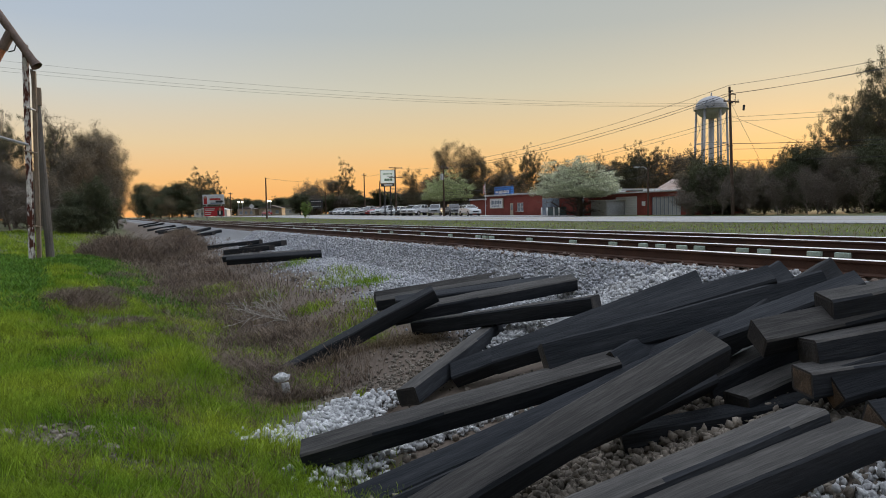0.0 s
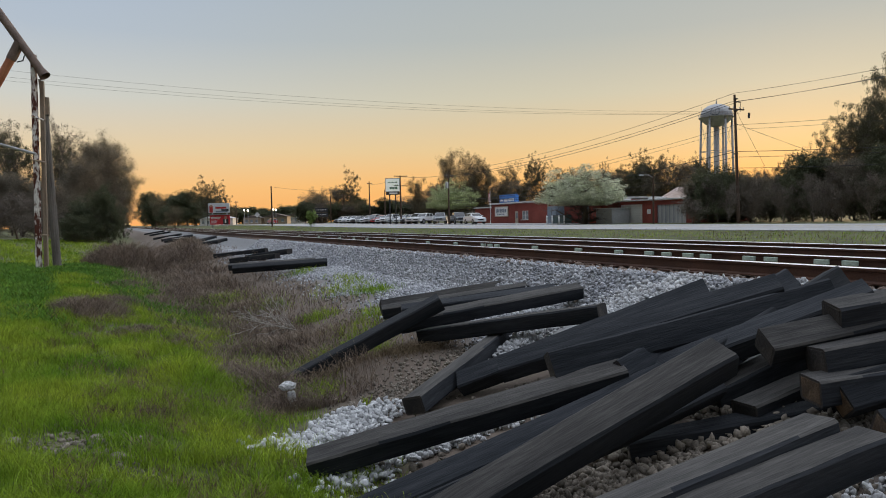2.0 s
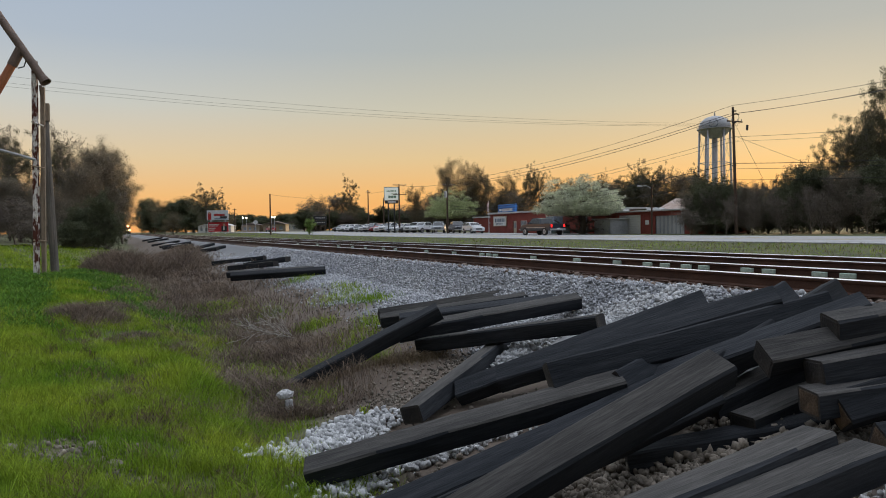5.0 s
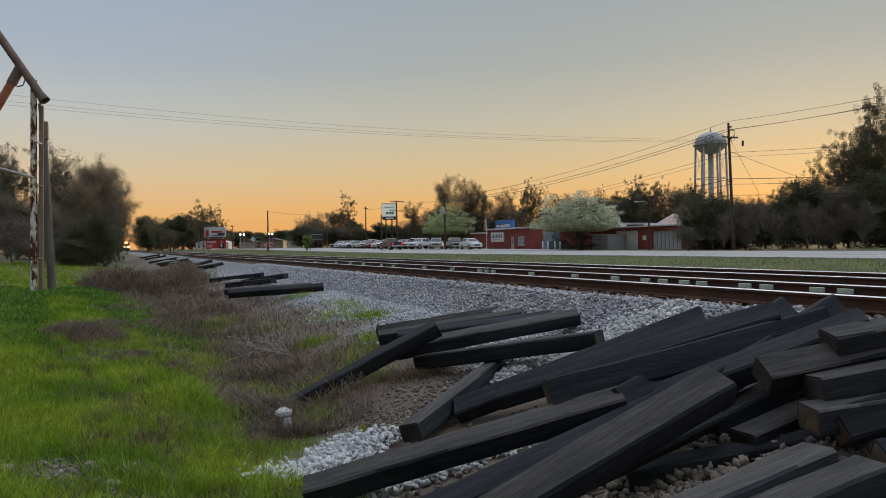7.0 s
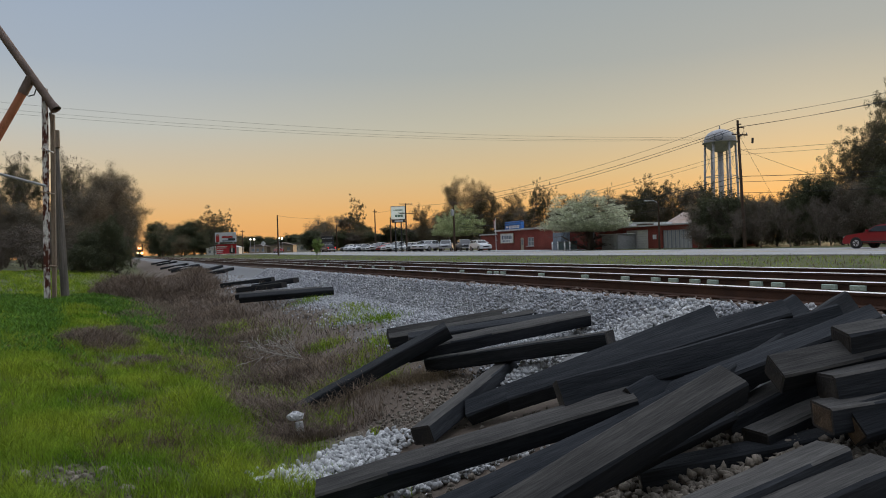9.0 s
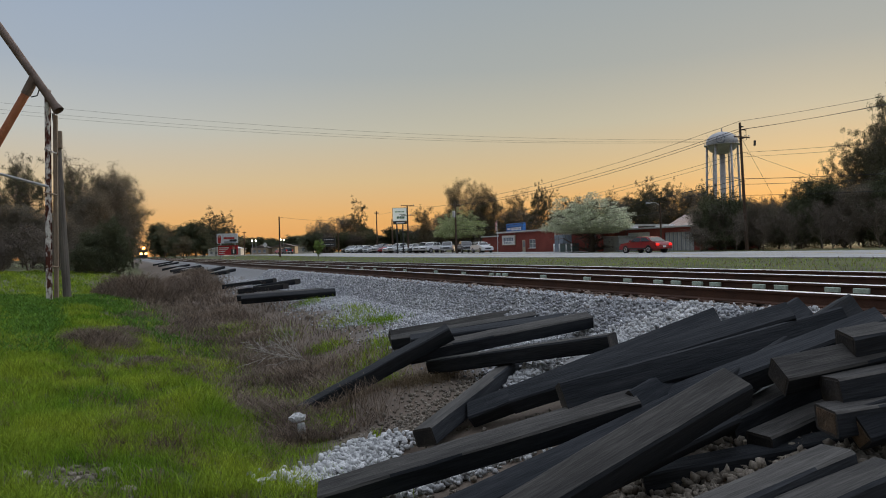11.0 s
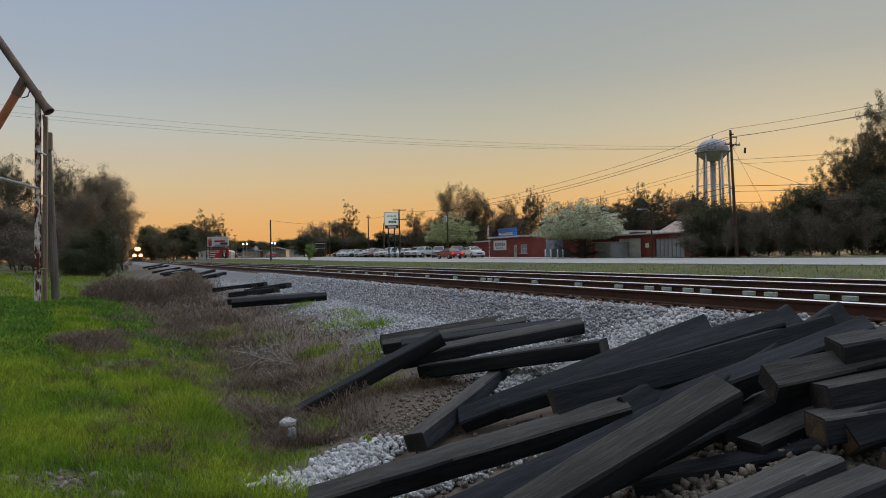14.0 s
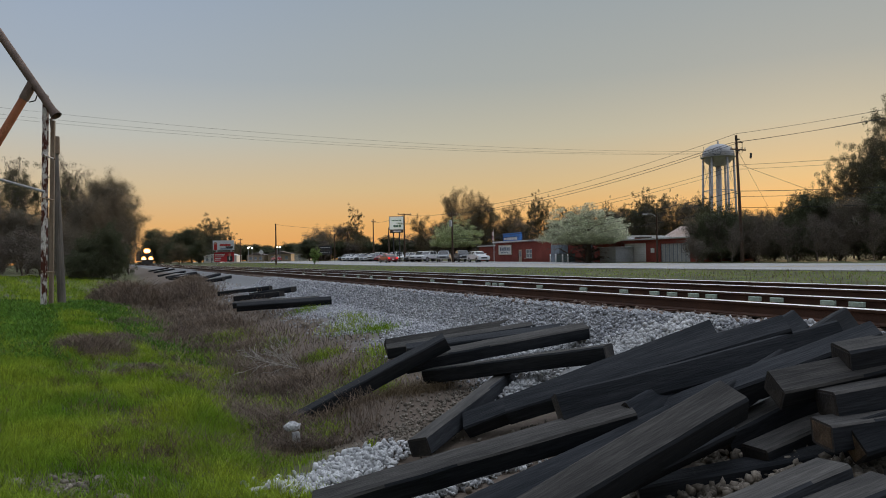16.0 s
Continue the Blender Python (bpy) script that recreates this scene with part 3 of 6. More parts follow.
def tree_proto(kind, seed):
    """Meshes of one tree about ten metres high: limbs and crown."""
    rnd, rs = random.Random(seed), np.random.RandomState(seed)
    if kind == "pine":
        segs, tips = limbs(rnd, 9.3, 2, 0.84, 0.17, 0.4, (6, 4), 0.07, 0.14)
        return limb_mesh("trunk", segs, M_BARK), leaf_mesh("crown", rs, [t for t, _ in tips], 95, 0.58, 0.046, M_LEAF_PINE, 0.65, 4.5)
    if kind == "bare":
        segs, tips = limbs(rnd, 8.6, 3, 0.55, 0.22, 0.3, (4, 3, 2), 0.10, 0.16)
        return limb_mesh("trunk", segs, M_BARK), leaf_mesh("crown", rs, [t for t, _ in tips], 9, 0.55, 0.05, M_TWIG, 1.0, 9)
    if kind == "bud":
        segs, tips = limbs(rnd, 8.4, 3, 0.58, 0.22, 0.25, (4, 3, 2), 0.08, 0.16)
        return limb_mesh("trunk", segs, M_BARK), leaf_mesh("crown", rs, [t for t, _ in tips], 34, 0.6, 0.06, M_BUD, 0.9, 2.4)
    if kind == "oak":
        segs, tips = limbs(rnd, 8.0, 3, 0.62, 0.25, 0.15, (4, 3, 2), 0.06, 0.16)
        return limb_mesh("trunk", segs, M_BARK), leaf_mesh("crown", rs, [t for t, _ in tips], 45, 0.75, 0.12, M_LEAF_DARK, 0.9, 1.6)
    if kind == "cedar":
        segs, tips = limbs(rnd, 9.0, 2, 0.80, 0.20, 0.0, (12, 3), 0.10, 0.12)
        return limb_mesh("trunk", segs, M_BARK), leaf_mesh("crown", rs, [t for t, _ in tips], 100, 0.75, 0.12, M_LEAF_DARK, 1.0, 1.8)
    if kind == "copse":
        segs, tips = limbs(rnd, 8.6, 3, 0.60, 0.22, 0.2, (5, 3, 2), 0.08, 0.15)
        core = dome(rs, 130, 3.0, 4.0, 4.6)
        return limb_mesh("trunk", segs, M_BARK), leaf_mesh("crown", rs, core + [tuple(t) for t, _ in tips], 46, 0.62, 0.05, M_COPSE, 1.0, 3.2)
    if kind in ("blossom", "pear"):
        segs, tips = limbs(rnd, 7.4, 3, 0.80, 0.34, 0.22, (6, 3, 2), 0.06, 0.14)
        round_top = [(x, y, z) for x, y, z in dome(rs, 900, 4.6, 4.3, 5.0) if z > 3.2]
        return limb_mesh("trunk", segs, M_BARK), leaf_mesh("crown", rs, round_top, 90, 0.50, 0.085, M_BLOSSOM if kind == "blossom" else M_PEAR, 0.8, 1.4)
    if kind == "stems":
        segs, tips = limbs(rnd, 8.8, 3, 0.45, 0.13, 0.1, (4, 2, 2), 0.12, 0.2)
        return limb_mesh("stem", segs, M_STEM), leaf_mesh("crown", rs, [t for t, _ in tips], 12, 0.6, 0.045, M_TWIG, 1.0, 8)
    segs, tips = limbs(rnd, 8.5, 3, 0.66, 0.10, 0.0, (7, 3, 2), 0.04, 0.2)
    return limb_mesh("stem", segs, M_BARK), leaf_mesh("crown", rs, [t for t, _ in tips], 30, 0.9, 0.10, M_LEAF_DARK if kind == "shrub" else M_TWIG, 0.9, 3 if kind == "shrub" else 8)


PROTO, REACH = {}, {}
TREE_COUNT = [0]


def plant(kind, x, y, h, label, category="tree", group="", wide=1.0, across=0.0):
    k = TREE_COUNT[0] = TREE_COUNT[0] + 1
    key = (kind, k % 3)
    if key not in PROTO:
        PROTO[key] = tree_proto(kind, 11 + 7 * len(PROTO))
        tall = max(v.co.z for me in PROTO[key] for v in me.vertices)
        for me in PROTO[key]:
            me.transform(Matrix.Scale(10.0 / tall, 4))
        co = np.empty(len(PROTO[key][1].vertices) * 3, np.float32)
        PROTO[key][1].vertices.foreach_get("co", co)
        REACH[key] = float(np.percentile(np.hypot(co[0::3], co[1::3]), 97))
    trunk, crown = PROTO[key]
    s = h / 10.0
    if across:
        s *= 1.12 if x > 20 else 1.0
        wide = across / (s * 2 * REACH[key])
    m = pose(x, y, float(ground_z(x, y)) - 0.05, 0, 0, (k * 137.5) % 360) @ Matrix.Diagonal((s * wide, s * wide, s, 1))
    name = {"pine": "pine_tree", "bare": "bare_tree", "bud": "budding_tree", "oak": "oak_tree", "cedar": "cedar_tree", "blossom": "blossom_tree", "pear": "blossom_tree", "copse": "hardwood_tree"}.get(kind, "shrub")
    ob = thing(name, m, label, category, group)
    piece(trunk.name.split(".")[0], trunk, ob)
    piece("crown", crown, ob)
    return ob


def plant_all():
    for x, y, h, w in [(-2.0, 85.0, 11.8, 8.0), (-3.6, 79.9, 9.1, 6.0)]:
        plant("copse", x, y, h, "tall vine-tangled hardwood in the roadside thicket", across=w)
    for x, y, h, w in [(1.2, 97.0, 11.2, 5.4), (-0.4, 92.0, 11.9, 6.5), (1.2, 112.0, 9.0, 4.0)]:
        plant("bud", x, y, h, "tall budding hardwood in the roadside thicket", across=w)
    for x, y, h, w in [(-4.9, 75.8, 5.9, 5.5), (-8.1, 78.6, 7.0, 6.7), (-10.7, 79.3, 7.5, 5.5), (-2.2, 90.0, 6.5, 5.0)]:
        plant("copse", x, y, h, "dark tangled tree in the thicket beyond the field", across=w)
    for x, y, h, w in [(-9.2, 87.5, 12.8, 5.4), (-5.4, 89.8, 12.7, 4.4), (-10.8, 83.3, 9.6, 4.4), (-12.4, 84.0, 11.5, 5.0)]:
        plant("pine", x, y, h, "tall pine with a thin ragged crown", across=w)
    for x, y, h, w in [(-4.8, 93.9, 14.6, 6.2), (-10.9, 95.4, 14.7, 4.0)]:
        plant("bare", x, y, h, "bare twiggy tree behind the pines", across=w)
    for x, y, h, w in [(-0.4, 55.0, 4.6, 2.9), (-1.7, 57.0, 3.6, 3.0), (-2.5, 53.9, 2.2, 2.6)]:
        plant("cedar", x, y, h, "dark green evergreen bush beside the field", across=w)
    for x, y, h, w in [(-6.9, 63.6, 4.0, 5.6), (-4.3, 59.8, 3.6, 4.6), (-8.2, 59.4, 3.4, 4.4), (-5.0, 55.8, 2.1, 3.4)]:
        plant("stems", x, y, h, "bare grey brush at the field's edge", "shrub", across=w)
    for i, (x, y, h) in enumerate([(8.5, 330.4, 12.4), (13.0, 361.7, 18.0), (16.0, 326.7, 14.4), (19.7, 302.6, 15.3), (22.2, 279.1, 12.9), (24.5, 266.8, 14.5), (27.5, 265.3, 13.0), (28.7, 242.4, 10.1), (14.2, 260.7, 8.7), (18.0, 236.5, 8.0), (23.1, 228.4, 7.8), (30.9, 235.7, 8.0), (39.6, 270.5, 7.8)]):
        plant("oak" if i % 3 else "bud", max(x, 17), y, h, "dark tree in the woods beyond the track", wide=1.2)
    for x, y, h, w in [(68.0, 209.2, 16.7, 7.6), (90.3, 138.0, 14.9, 6.1), (92.2, 136.8, 13.7, 4.9), (92.1, 130.8, 12.3, 5.9), (94.7, 128.9, 10.9, 3.9), (100.7, 124.3, 12.7, 3.4), (110.1, 122.8, 14.5, 6.6), (108.6, 117.4, 14.2, 7.6), (114.3, 119.0, 14.1, 6.5), (27.2, 198.1, 11.6, 7.1), (24.1, 203.6, 13.2, 8.0), (118.0, 112.0, 13.4, 6.5), (105.0, 121.0, 12.6, 6.0)]:
        plant("pine", x, y, h, "pine rising over the far tree line", across=w)
    for i, (x, y, h) in enumerate([(86.6, 582.1, 15.8), (99.8, 634.7, 16.8), (98.5, 594.1, 15.3), (112.7, 646.3, 16.2), (110.9, 605.9, 14.7), (126.1, 657.5, 15.5), (123.9, 617.3, 14.1), (121.0, 577.5, 12.8), (137.3, 628.6, 13.4), (134.0, 588.9, 16.5), (151.3, 639.5, 17.5), (147.5, 600.2, 16.0), (143.1, 561.1, 14.5), (161.5, 611.1, 15.4), (156.6, 572.2, 14.0)]):
        plant("oak", x, y, h, "distant tree in the low far tree line", wide=1.8)
    for x, y, h, w in [(78.0, 156.6, 16.9, 9.5), (85.5, 158.4, 17.4, 9.5), (88.5, 156.7, 14.7, 7.4), (72.1, 164.9, 11.1, 6.0), (114.3, 151.7, 12.7, 7.7), (98.4, 162.5, 14.7, 9.4), (56.0, 200.0, 8.0, 6.0)]:
        plant("bud", x, y, h, "bare spring hardwood against the evening sky", across=w)
    for i, (x, y, h, w) in enumerate([(69.6, 176.8, 6.2, 12), (75.4, 174.4, 6.9, 12), (82.5, 171.1, 9.9, 10), (89.5, 167.5, 11.3, 10), (96.4, 163.7, 11.2, 10), (100.3, 155.4, 10.0, 10), (103.6, 147.2, 10.3, 10), (106.4, 138.9, 10.6, 9), (108.5, 130.8, 11.5, 9), (109.2, 123.6, 12.1, 9), (109.5, 116.6, 11.9, 9), (112.9, 113.3, 11.9, 9), (116.0, 110.0, 11.6, 9), (62.0, 221.5, 11.2, 9), (65.0, 215.4, 11.3, 9), (72.0, 213.1, 8.9, 9), (61.0, 232.1, 9.7, 9)]):
        plant("copse" if i % 3 else "oak", x, y, h, "dark tree in the woods behind the buildings", across=w)
    for i, (x, y, h) in enumerate([(47.1, 183.3, 6.6), (49.7, 183.1, 5.9), (52.3, 182.9, 5.1), (54.9, 182.7, 6.2), (57.6, 182.5, 5.5), (60.3, 182.3, 6.6), (63.1, 182.1, 5.9), (65.8, 181.9, 5.1), (68.6, 181.6, 6.2), (71.4, 181.3, 5.5), (74.2, 181.1, 6.6), (77.1, 180.8, 5.8), (80.0, 180.5, 7.0), (82.9, 180.2, 6.2), (85.8, 179.8, 5.4), (88.8, 179.5, 6.6), (91.8, 179.1, 5.8), (94.8, 178.8, 7.0), (97.8, 178.4, 6.2), (100.9, 178.0, 5.4), (103.9, 177.6, 6.6)]):
        plant(("oak", "brush", "bud")[i % 3], x, y, h, "dark tree in the woods behind the car lot", wide=1.5)
    for i, (x, y, h) in enumerate([(-15.5, 96.8, 5.3), (-16.7, 111.9, 4.4), (-13.8, 108.2, 5.4), (-11.0, 104.6, 4.1), (-8.2, 101.0, 5.0), (-5.7, 97.5, 3.7), (-3.2, 94.1, 4.6)]):
        plant(("oak", "brush", "bud")[i % 3], x, y, h, "dark tree in the thicket beyond the field", wide=1.3)
    plant("pear", 57.3, 114.6, 8.0, "round ornamental pear tree turning from blossom to leaf", across=9.5)
    plant("blossom", 50.3, 65.6, 6.4, "round ornamental tree in full white blossom", across=10.2)
    for i, (x, y, h, w) in enumerate([(52.6, 50.2, 4.4, 3.6), (51.5, 47.4, 5.0, 3.8), (54.0, 47.6, 5.5, 3.8), (53.6, 45.0, 4.6, 3.2), (56.2, 44.9, 4.4, 3.2), (55.8, 42.2, 4.9, 3.1), (58.3, 42.1, 6.5, 4.2), (57.7, 39.5, 5.6, 3.5), (60.2, 39.4, 5.5, 4.1), (59.4, 36.9, 5.9, 4.4), (60.3, 35.5, 6.3, 4.3), (61.0, 46.5, 4.4, 5.0), (63.0, 43.0, 4.4, 5.0), (58.5, 49.0, 4.2, 5.0), (64.5, 39.5, 4.6, 5.0)]):
        plant(("copse", "cedar", "shrub", "copse")[i % 4], x, y, h, "dark overgrown thicket beside the road", "shrub", across=w * 1.25)
    for x, y, h, w in [(46.9, 45.6, 2.2, 3.0), (48.0, 42.6, 3.4, 2.9), (49.4, 41.0, 3.6, 2.9), (50.8, 39.3, 3.2, 2.8), (52.2, 37.6, 3.9, 3.3), (53.4, 36.0, 3.4, 2.7), (54.6, 34.4, 3.8, 3.1), (50.5, 46.0, 4.2, 3.0), (55.5, 39.0, 4.8, 3.2)]:
        plant("stems", x, y, h, "bare tangled brush before the dark thicket", "shrub", across=w)
    for x, y, h, w in [(73.6, 48.1, 13.1, 5.0), (79.4, 60.8, 8.2, 2.2), (74.6, 58.8, 6.1, 2.1), (73.3, 60.3, 6.3, 2.9), (71.5, 46.0, 10.5, 4.5)]:
        plant("bare", x, y, h, "bare tree against the glowing sunset", across=w)
    for x, y, h, w in [(68.0, 39.6, 16.2, 7.0), (70.0, 46.3, 11.3, 6.2), (70.5, 49.1, 8.9, 4.4), (79.2, 61.0, 7.7, 3.2), (69.4, 43.6, 11.9, 5.6), (66.0, 38.0, 14.0, 7.0), (68.0, 41.5, 13.5, 6.0)]:
        plant("pine", x, y, h, "tall dark pine at the roadside", across=w)


plant_all()



# ---- old steel frame and poles ----
M_PEEL = surf("peeling_white_and_rust", (0.10, 0.03, 0.018), (0.72, 0.68, 0.64), 4.5, 0.85, 0.5, 30, stretch=(2, 2, 0.8))
for node in M_PEEL.node_tree.nodes:
    if node.type == "MAP_RANGE" and abs(node.inputs[1].default_value - 0.3) < 0.01:
        node.inputs[1].default_value, node.inputs[2].default_value = 0.45, 0.56
M_OLDWOOD = surf("weathered_tan_wood", (0.20, 0.15, 0.11), (0.34, 0.27, 0.20), 2, 0.9, 0.5, 25, stretch=(4, 4, 0.3))
M_GREYWOOD = surf("grey_split_pole", (0.10, 0.09, 0.08), (0.18, 0.16, 0.14), 2, 0.95, 0.6, 25, stretch=(4, 4, 0.3))
M_PIPE = surf("brown_rusted_pipe", (0.12, 0.085, 0.07), (0.22, 0.16, 0.13), 2, 0.8, 0.3, 30)
M_ORANGE = surf("orange_rusted_pipe", (0.42, 0.13, 0.06), (0.52, 0.22, 0.12), 2.5, 0.75, 0.3, 30)


def pipe_between(name, a, b, r, mat, parent, label="", sides=14):
    return part(name, tube(a, b, r, r, sides), mat, parent, label, smooth=False)


def build_frame():
    t = thing("pipe_gantry", pose(0, 0, 0), "old rusty steel gantry with a slanting pipe on peeling posts", "gantry")
    bm = bmesh.new()
    a, b = Vector((-2.29, 26.13, 0.1)), Vector((-2.19, 26.53, 7.42))
    d = b - a
    q = Matrix.Translation((a + b) / 2) @ d.to_track_quat("Z", "Y").to_matrix().to_4x4()
    for c, s in (((0, -0.07, 0), (0.15, 0.02, d.length)), ((0, 0.07, 0), (0.15, 0.02, d.length)), ((0, 0, 0), (0.02, 0.13, d.length))):
        box(*s, c, bm=bm, m=q)
    part("post", bm, M_PEEL, t, "flaking white and rust steel post")
    bm = bmesh.new()
    a, b = Vector((-2.10, 26.41, 0.1)), Vector((-2.0, 26.76, 6.6))
    d = b - a
    box(0.13, 0.1, d.length, bm=bm, bevel=0.01, m=Matrix.Translation((a + b) / 2) @ d.to_track_quat("Z", "Y").to_matrix().to_4x4())
    part("backing_post", bm, M_OLDWOOD, t, "tan wooden backing post")
    bm = tube((-1.98, 26.27, 6.86), (-4.04, 27.5, 10.29), 0.13, 0.13, 18, caps=False)
    tube((-1.86, 26.20, 6.66), (-2.0, 26.28, 6.89), 0.18, 0.13, 18, bm=bm, caps=False)
    part("slanting_pipe", bm, M_PIPE, t, smooth=True)
    pipe_between("brace_pipe", (-2.72, 26.68, 7.52), (-6.64, 28.16, 0.32), 0.13, M_ORANGE, t, "orange rusted brace pipe")
    pipe_between("collar", (-2.58, 26.63, 7.80), (-2.86, 26.74, 7.25), 0.155, M_PIPE, t)
    bm = bmesh.new()
    pts = [Vector((-2.5, 26.55, 7.75)), Vector((-2.42, 26.5, 7.45)), Vector((-2.5, 26.55, 7.2)), Vector((-2.68, 26.6, 7.15))]
    for p, q2 in zip(pts, pts[1:]):
        tube(p, q2, 0.02, 0.02, 6, bm=bm)
    part("hanger", bm, M_WIRE, t)
    pipe_between("side_bar", (-4.6, 27.4, 4.88), (-2.22, 26.25, 4.10), 0.045, M_METAL, t)
    pipe_between("cross_bolt", (-2.30, 26.2, 5.35), (-1.95, 26.5, 5.25), 0.03, M_PEEL, t)
    for z in (1.45, 3.9):
        pipe_between("cross_strap", (-2.34, 26.12, z), (-2.0, 26.5, z - 0.05), 0.03, M_OLDWOOD, t)
    w = thing("old_pole", pose(0, 0, 0), "leaning grey split wooden pole behind the rusty gantry", "pole")
    bm = bmesh.new()
    tube((-1.84, 27.57, -0.1), (-2.06, 28.05, 5.9), 0.14, 0.115, 12, bm=bm)
    part("shaft", bm, M_GREYWOOD, w)
    bm = bmesh.new()
    box(0.27, 0.25, 0.62, (-2.03, 28.0, 5.95), bevel=0.02, bm=bm)
    part("cap_sleeve", bm, M_OLDWOOD, w)
    bm = tube((-2.08, 28.0, 6.2), (-2.16, 28.05, 6.9), 0.07, 0.05, 8)
    part("splinter", bm, M_GREYWOOD, w)


build_frame()


def sagging(name, a, b, sag, r, label, n=20):
    cu = bpy.data.curves.new(name, "CURVE")
    cu.dimensions, cu.bevel_depth, cu.bevel_resolution = "3D", r, 1
    sp = cu.splines.new("POLY")
    sp.points.add(n)
    a, b = Vector(a), Vector(b)
    for i in range(n + 1):
        t = i / n
        p = a.lerp(b, t)
        sp.points[i].co = (p.x, p.y, p.z - sag * 4 * t * (1 - t), 1)
    cu.materials.append(M_WIRE)
    return tagged(new(name, cu), label, "cable", "overhead cables")


def utility_pole(x, y, h, lean=(0, 0), arms=((0.6, 2.4),), label="brown wooden utility pole with crossarms", transformer=False, base_r=0.17):
    z = float(ground_z(x, y))
    t = thing("utility_pole", pose(x, y, z), label, "utility pole", "utility poles along the road")
    top = Vector((lean[0], lean[1], h))
    part("shaft", tube((0, 0, -0.2), top, base_r, base_r * 0.62, 12), M_POLE, t)
    for down, w in arms:
        c = top * ((h - down) / h)
        part("crossarm", box(w, 0.1, 0.12, tuple(c + Vector((0, -0.16, 0))), bevel=0.01), M_POLE, t)
        for s in (-0.46, -0.2, 0.2, 0.46):
            p = c + Vector((w * s, -0.16, 0.06))
            bm = tube(p, p + Vector((0, 0, 0.1)), 0.025, 0.025, 8)
            tube(p + Vector((0, 0, 0.07)), p + Vector((0, 0, 0.17)), 0.055, 0.03, 8, bm=bm)
            part("insulator", bm, M_METAL, t)
    if transformer:
        c = top * ((h - 1.9) / h)
        bm = tube(c + Vector((-0.35, -0.15, -0.45)), c + Vector((-0.35, -0.15, 0.45)), 0.24, 0.24, 14)
        tube(c + Vector((-0.35, -0.15, 0.45)), c + Vector((-0.35, -0.15, 0.53)), 0.24, 0.16, 14, bm=bm)
        part("transformer", bm, M_METAL, t, "grey steel transformer can")
    return t


def build_poles():
    t = utility_pole(51.03, 44.1, 11.65, (0.22, 0.6), arms=((1.35, 1.9),), label="tall brown wooden utility pole beside the thicket", base_r=0.16)
    part("bracket", box(0.7, 0.08, 0.08, (0.55, 0.5, 11.0)), M_POLE, t)
    part("switch", box(0.16, 0.14, 0.5, (0.92, 0.5, 10.0), bevel=0.02, m=pose(0, 0, 0, 0, 6, 0)), M_WIRE, t)
    part("hanger", tube((0.85, 0.5, 11.0), (0.9, 0.5, 10.1), 0.02, 0.02, 6), M_WIRE, t)
    for z in (11.25, 10.2, 6.3):
        part("clamp", box(0.3, 0.3, 0.1, (0.2, 0.45, z), bevel=0.02), M_WIRE, t)
    utility_pole(47.4, 96.0, 8.0, arms=((0.5, 1.6),), transformer=True, label="wooden utility pole with a transformer can")
    utility_pole(47.6, 116.3, 8.9, arms=((0.15, 2.6), (1.9, 2.6)), label="wooden utility pole with double crossarms")
    utility_pole(50.9, 142.4, 9.2, arms=((0.5, 1.0),), label="slim wooden utility pole by the car lot")
    utility_pole(25.2, 121.5, 7.2, arms=(), label="bare wooden pole beside the road")
    utility_pole(32.6, 207.1, 7.0, arms=((0.3, 1.2),), label="wooden pole far down the road")
    utility_pole(51.8, 175.4, 7.2, arms=(), label="wooden pole beside the dark sign board")
    utility_pole(49.0, 128.0, 6.8, arms=(), label="slim pole in the car lot")
    utility_pole(60.0, 190.0, 8.2, arms=((0.4, 1.4),), label="wooden pole far down the road")
    far = "thin black overhead cable against the sky"
    top, side = (51.25, 44.7, 12.5), (50.9, 44.83, 11.7)
    sagging("cable", top, (47.4, 96.0, 8.9), 0.9, 0.018, far)
    sagging("cable", side, (47.0, 96.0, 8.3), 0.9, 0.022, far)
    sagging("cable", (51.5, 44.6, 11.7), (47.9, 96.0, 8.2), 1.0, 0.022, far)
    sagging("cable", top, (44.9, 21.0, 10.65), 0.15, 0.016, far)
    sagging("cable", side, (44.9, 21.0, 10.2), 0.2, 0.018, far)
    sagging("cable", (51.5, 44.6, 11.75), (45.0, 21.0, 10.3), 0.2, 0.018, far)
    for dz, r in ((0.0, 0.007), (-0.32, 0.007), (-0.5, 0.007)):
        sagging("cable", (51.6, 44.43, 10.85 + dz * 0.4), (-14.2, 57.9, 13.45 + dz * 1.6), 1.1, r, far, 30)
    for z0, z1, r in ((9.6, 9.3, 0.015), (9.2, 8.9, 0.012), (7.2, 6.6, 0.028), (6.7, 6.3, 0.02), (5.7, 5.4, 0.022)):
        sagging("cable", (51.2, 44.4, z0), (62.0, 20.0, z1), 0.3, r, far)
        sagging("cable", (51.1, 44.4, z0), (47.4, 96.0, z0 * 0.62), 0.8, r, far)
    sagging("guy_wire", (51.2, 44.5, 9.7), (62.0, 40.0, 5.4), 0.05, 0.014, "thin steel guy wire of the utility pole")
    sagging("guy_wire", (51.2, 44.5, 10.9), (56.0, 43.0, 2.0), 0.05, 0.012, "thin steel guy wire of the utility pole")
    sagging("cable", (25.2, 121.5, 8.0), (47.4, 142.0, 8.6), 0.5, 0.02, far)
    sagging("cable", (47.6, 116.3, 9.6), (47.4, 96.0, 8.6), 0.3, 0.02, far)
    sagging("cable", (47.6, 116.3, 9.6), (50.9, 142.4, 9.6), 0.4, 0.02, far)
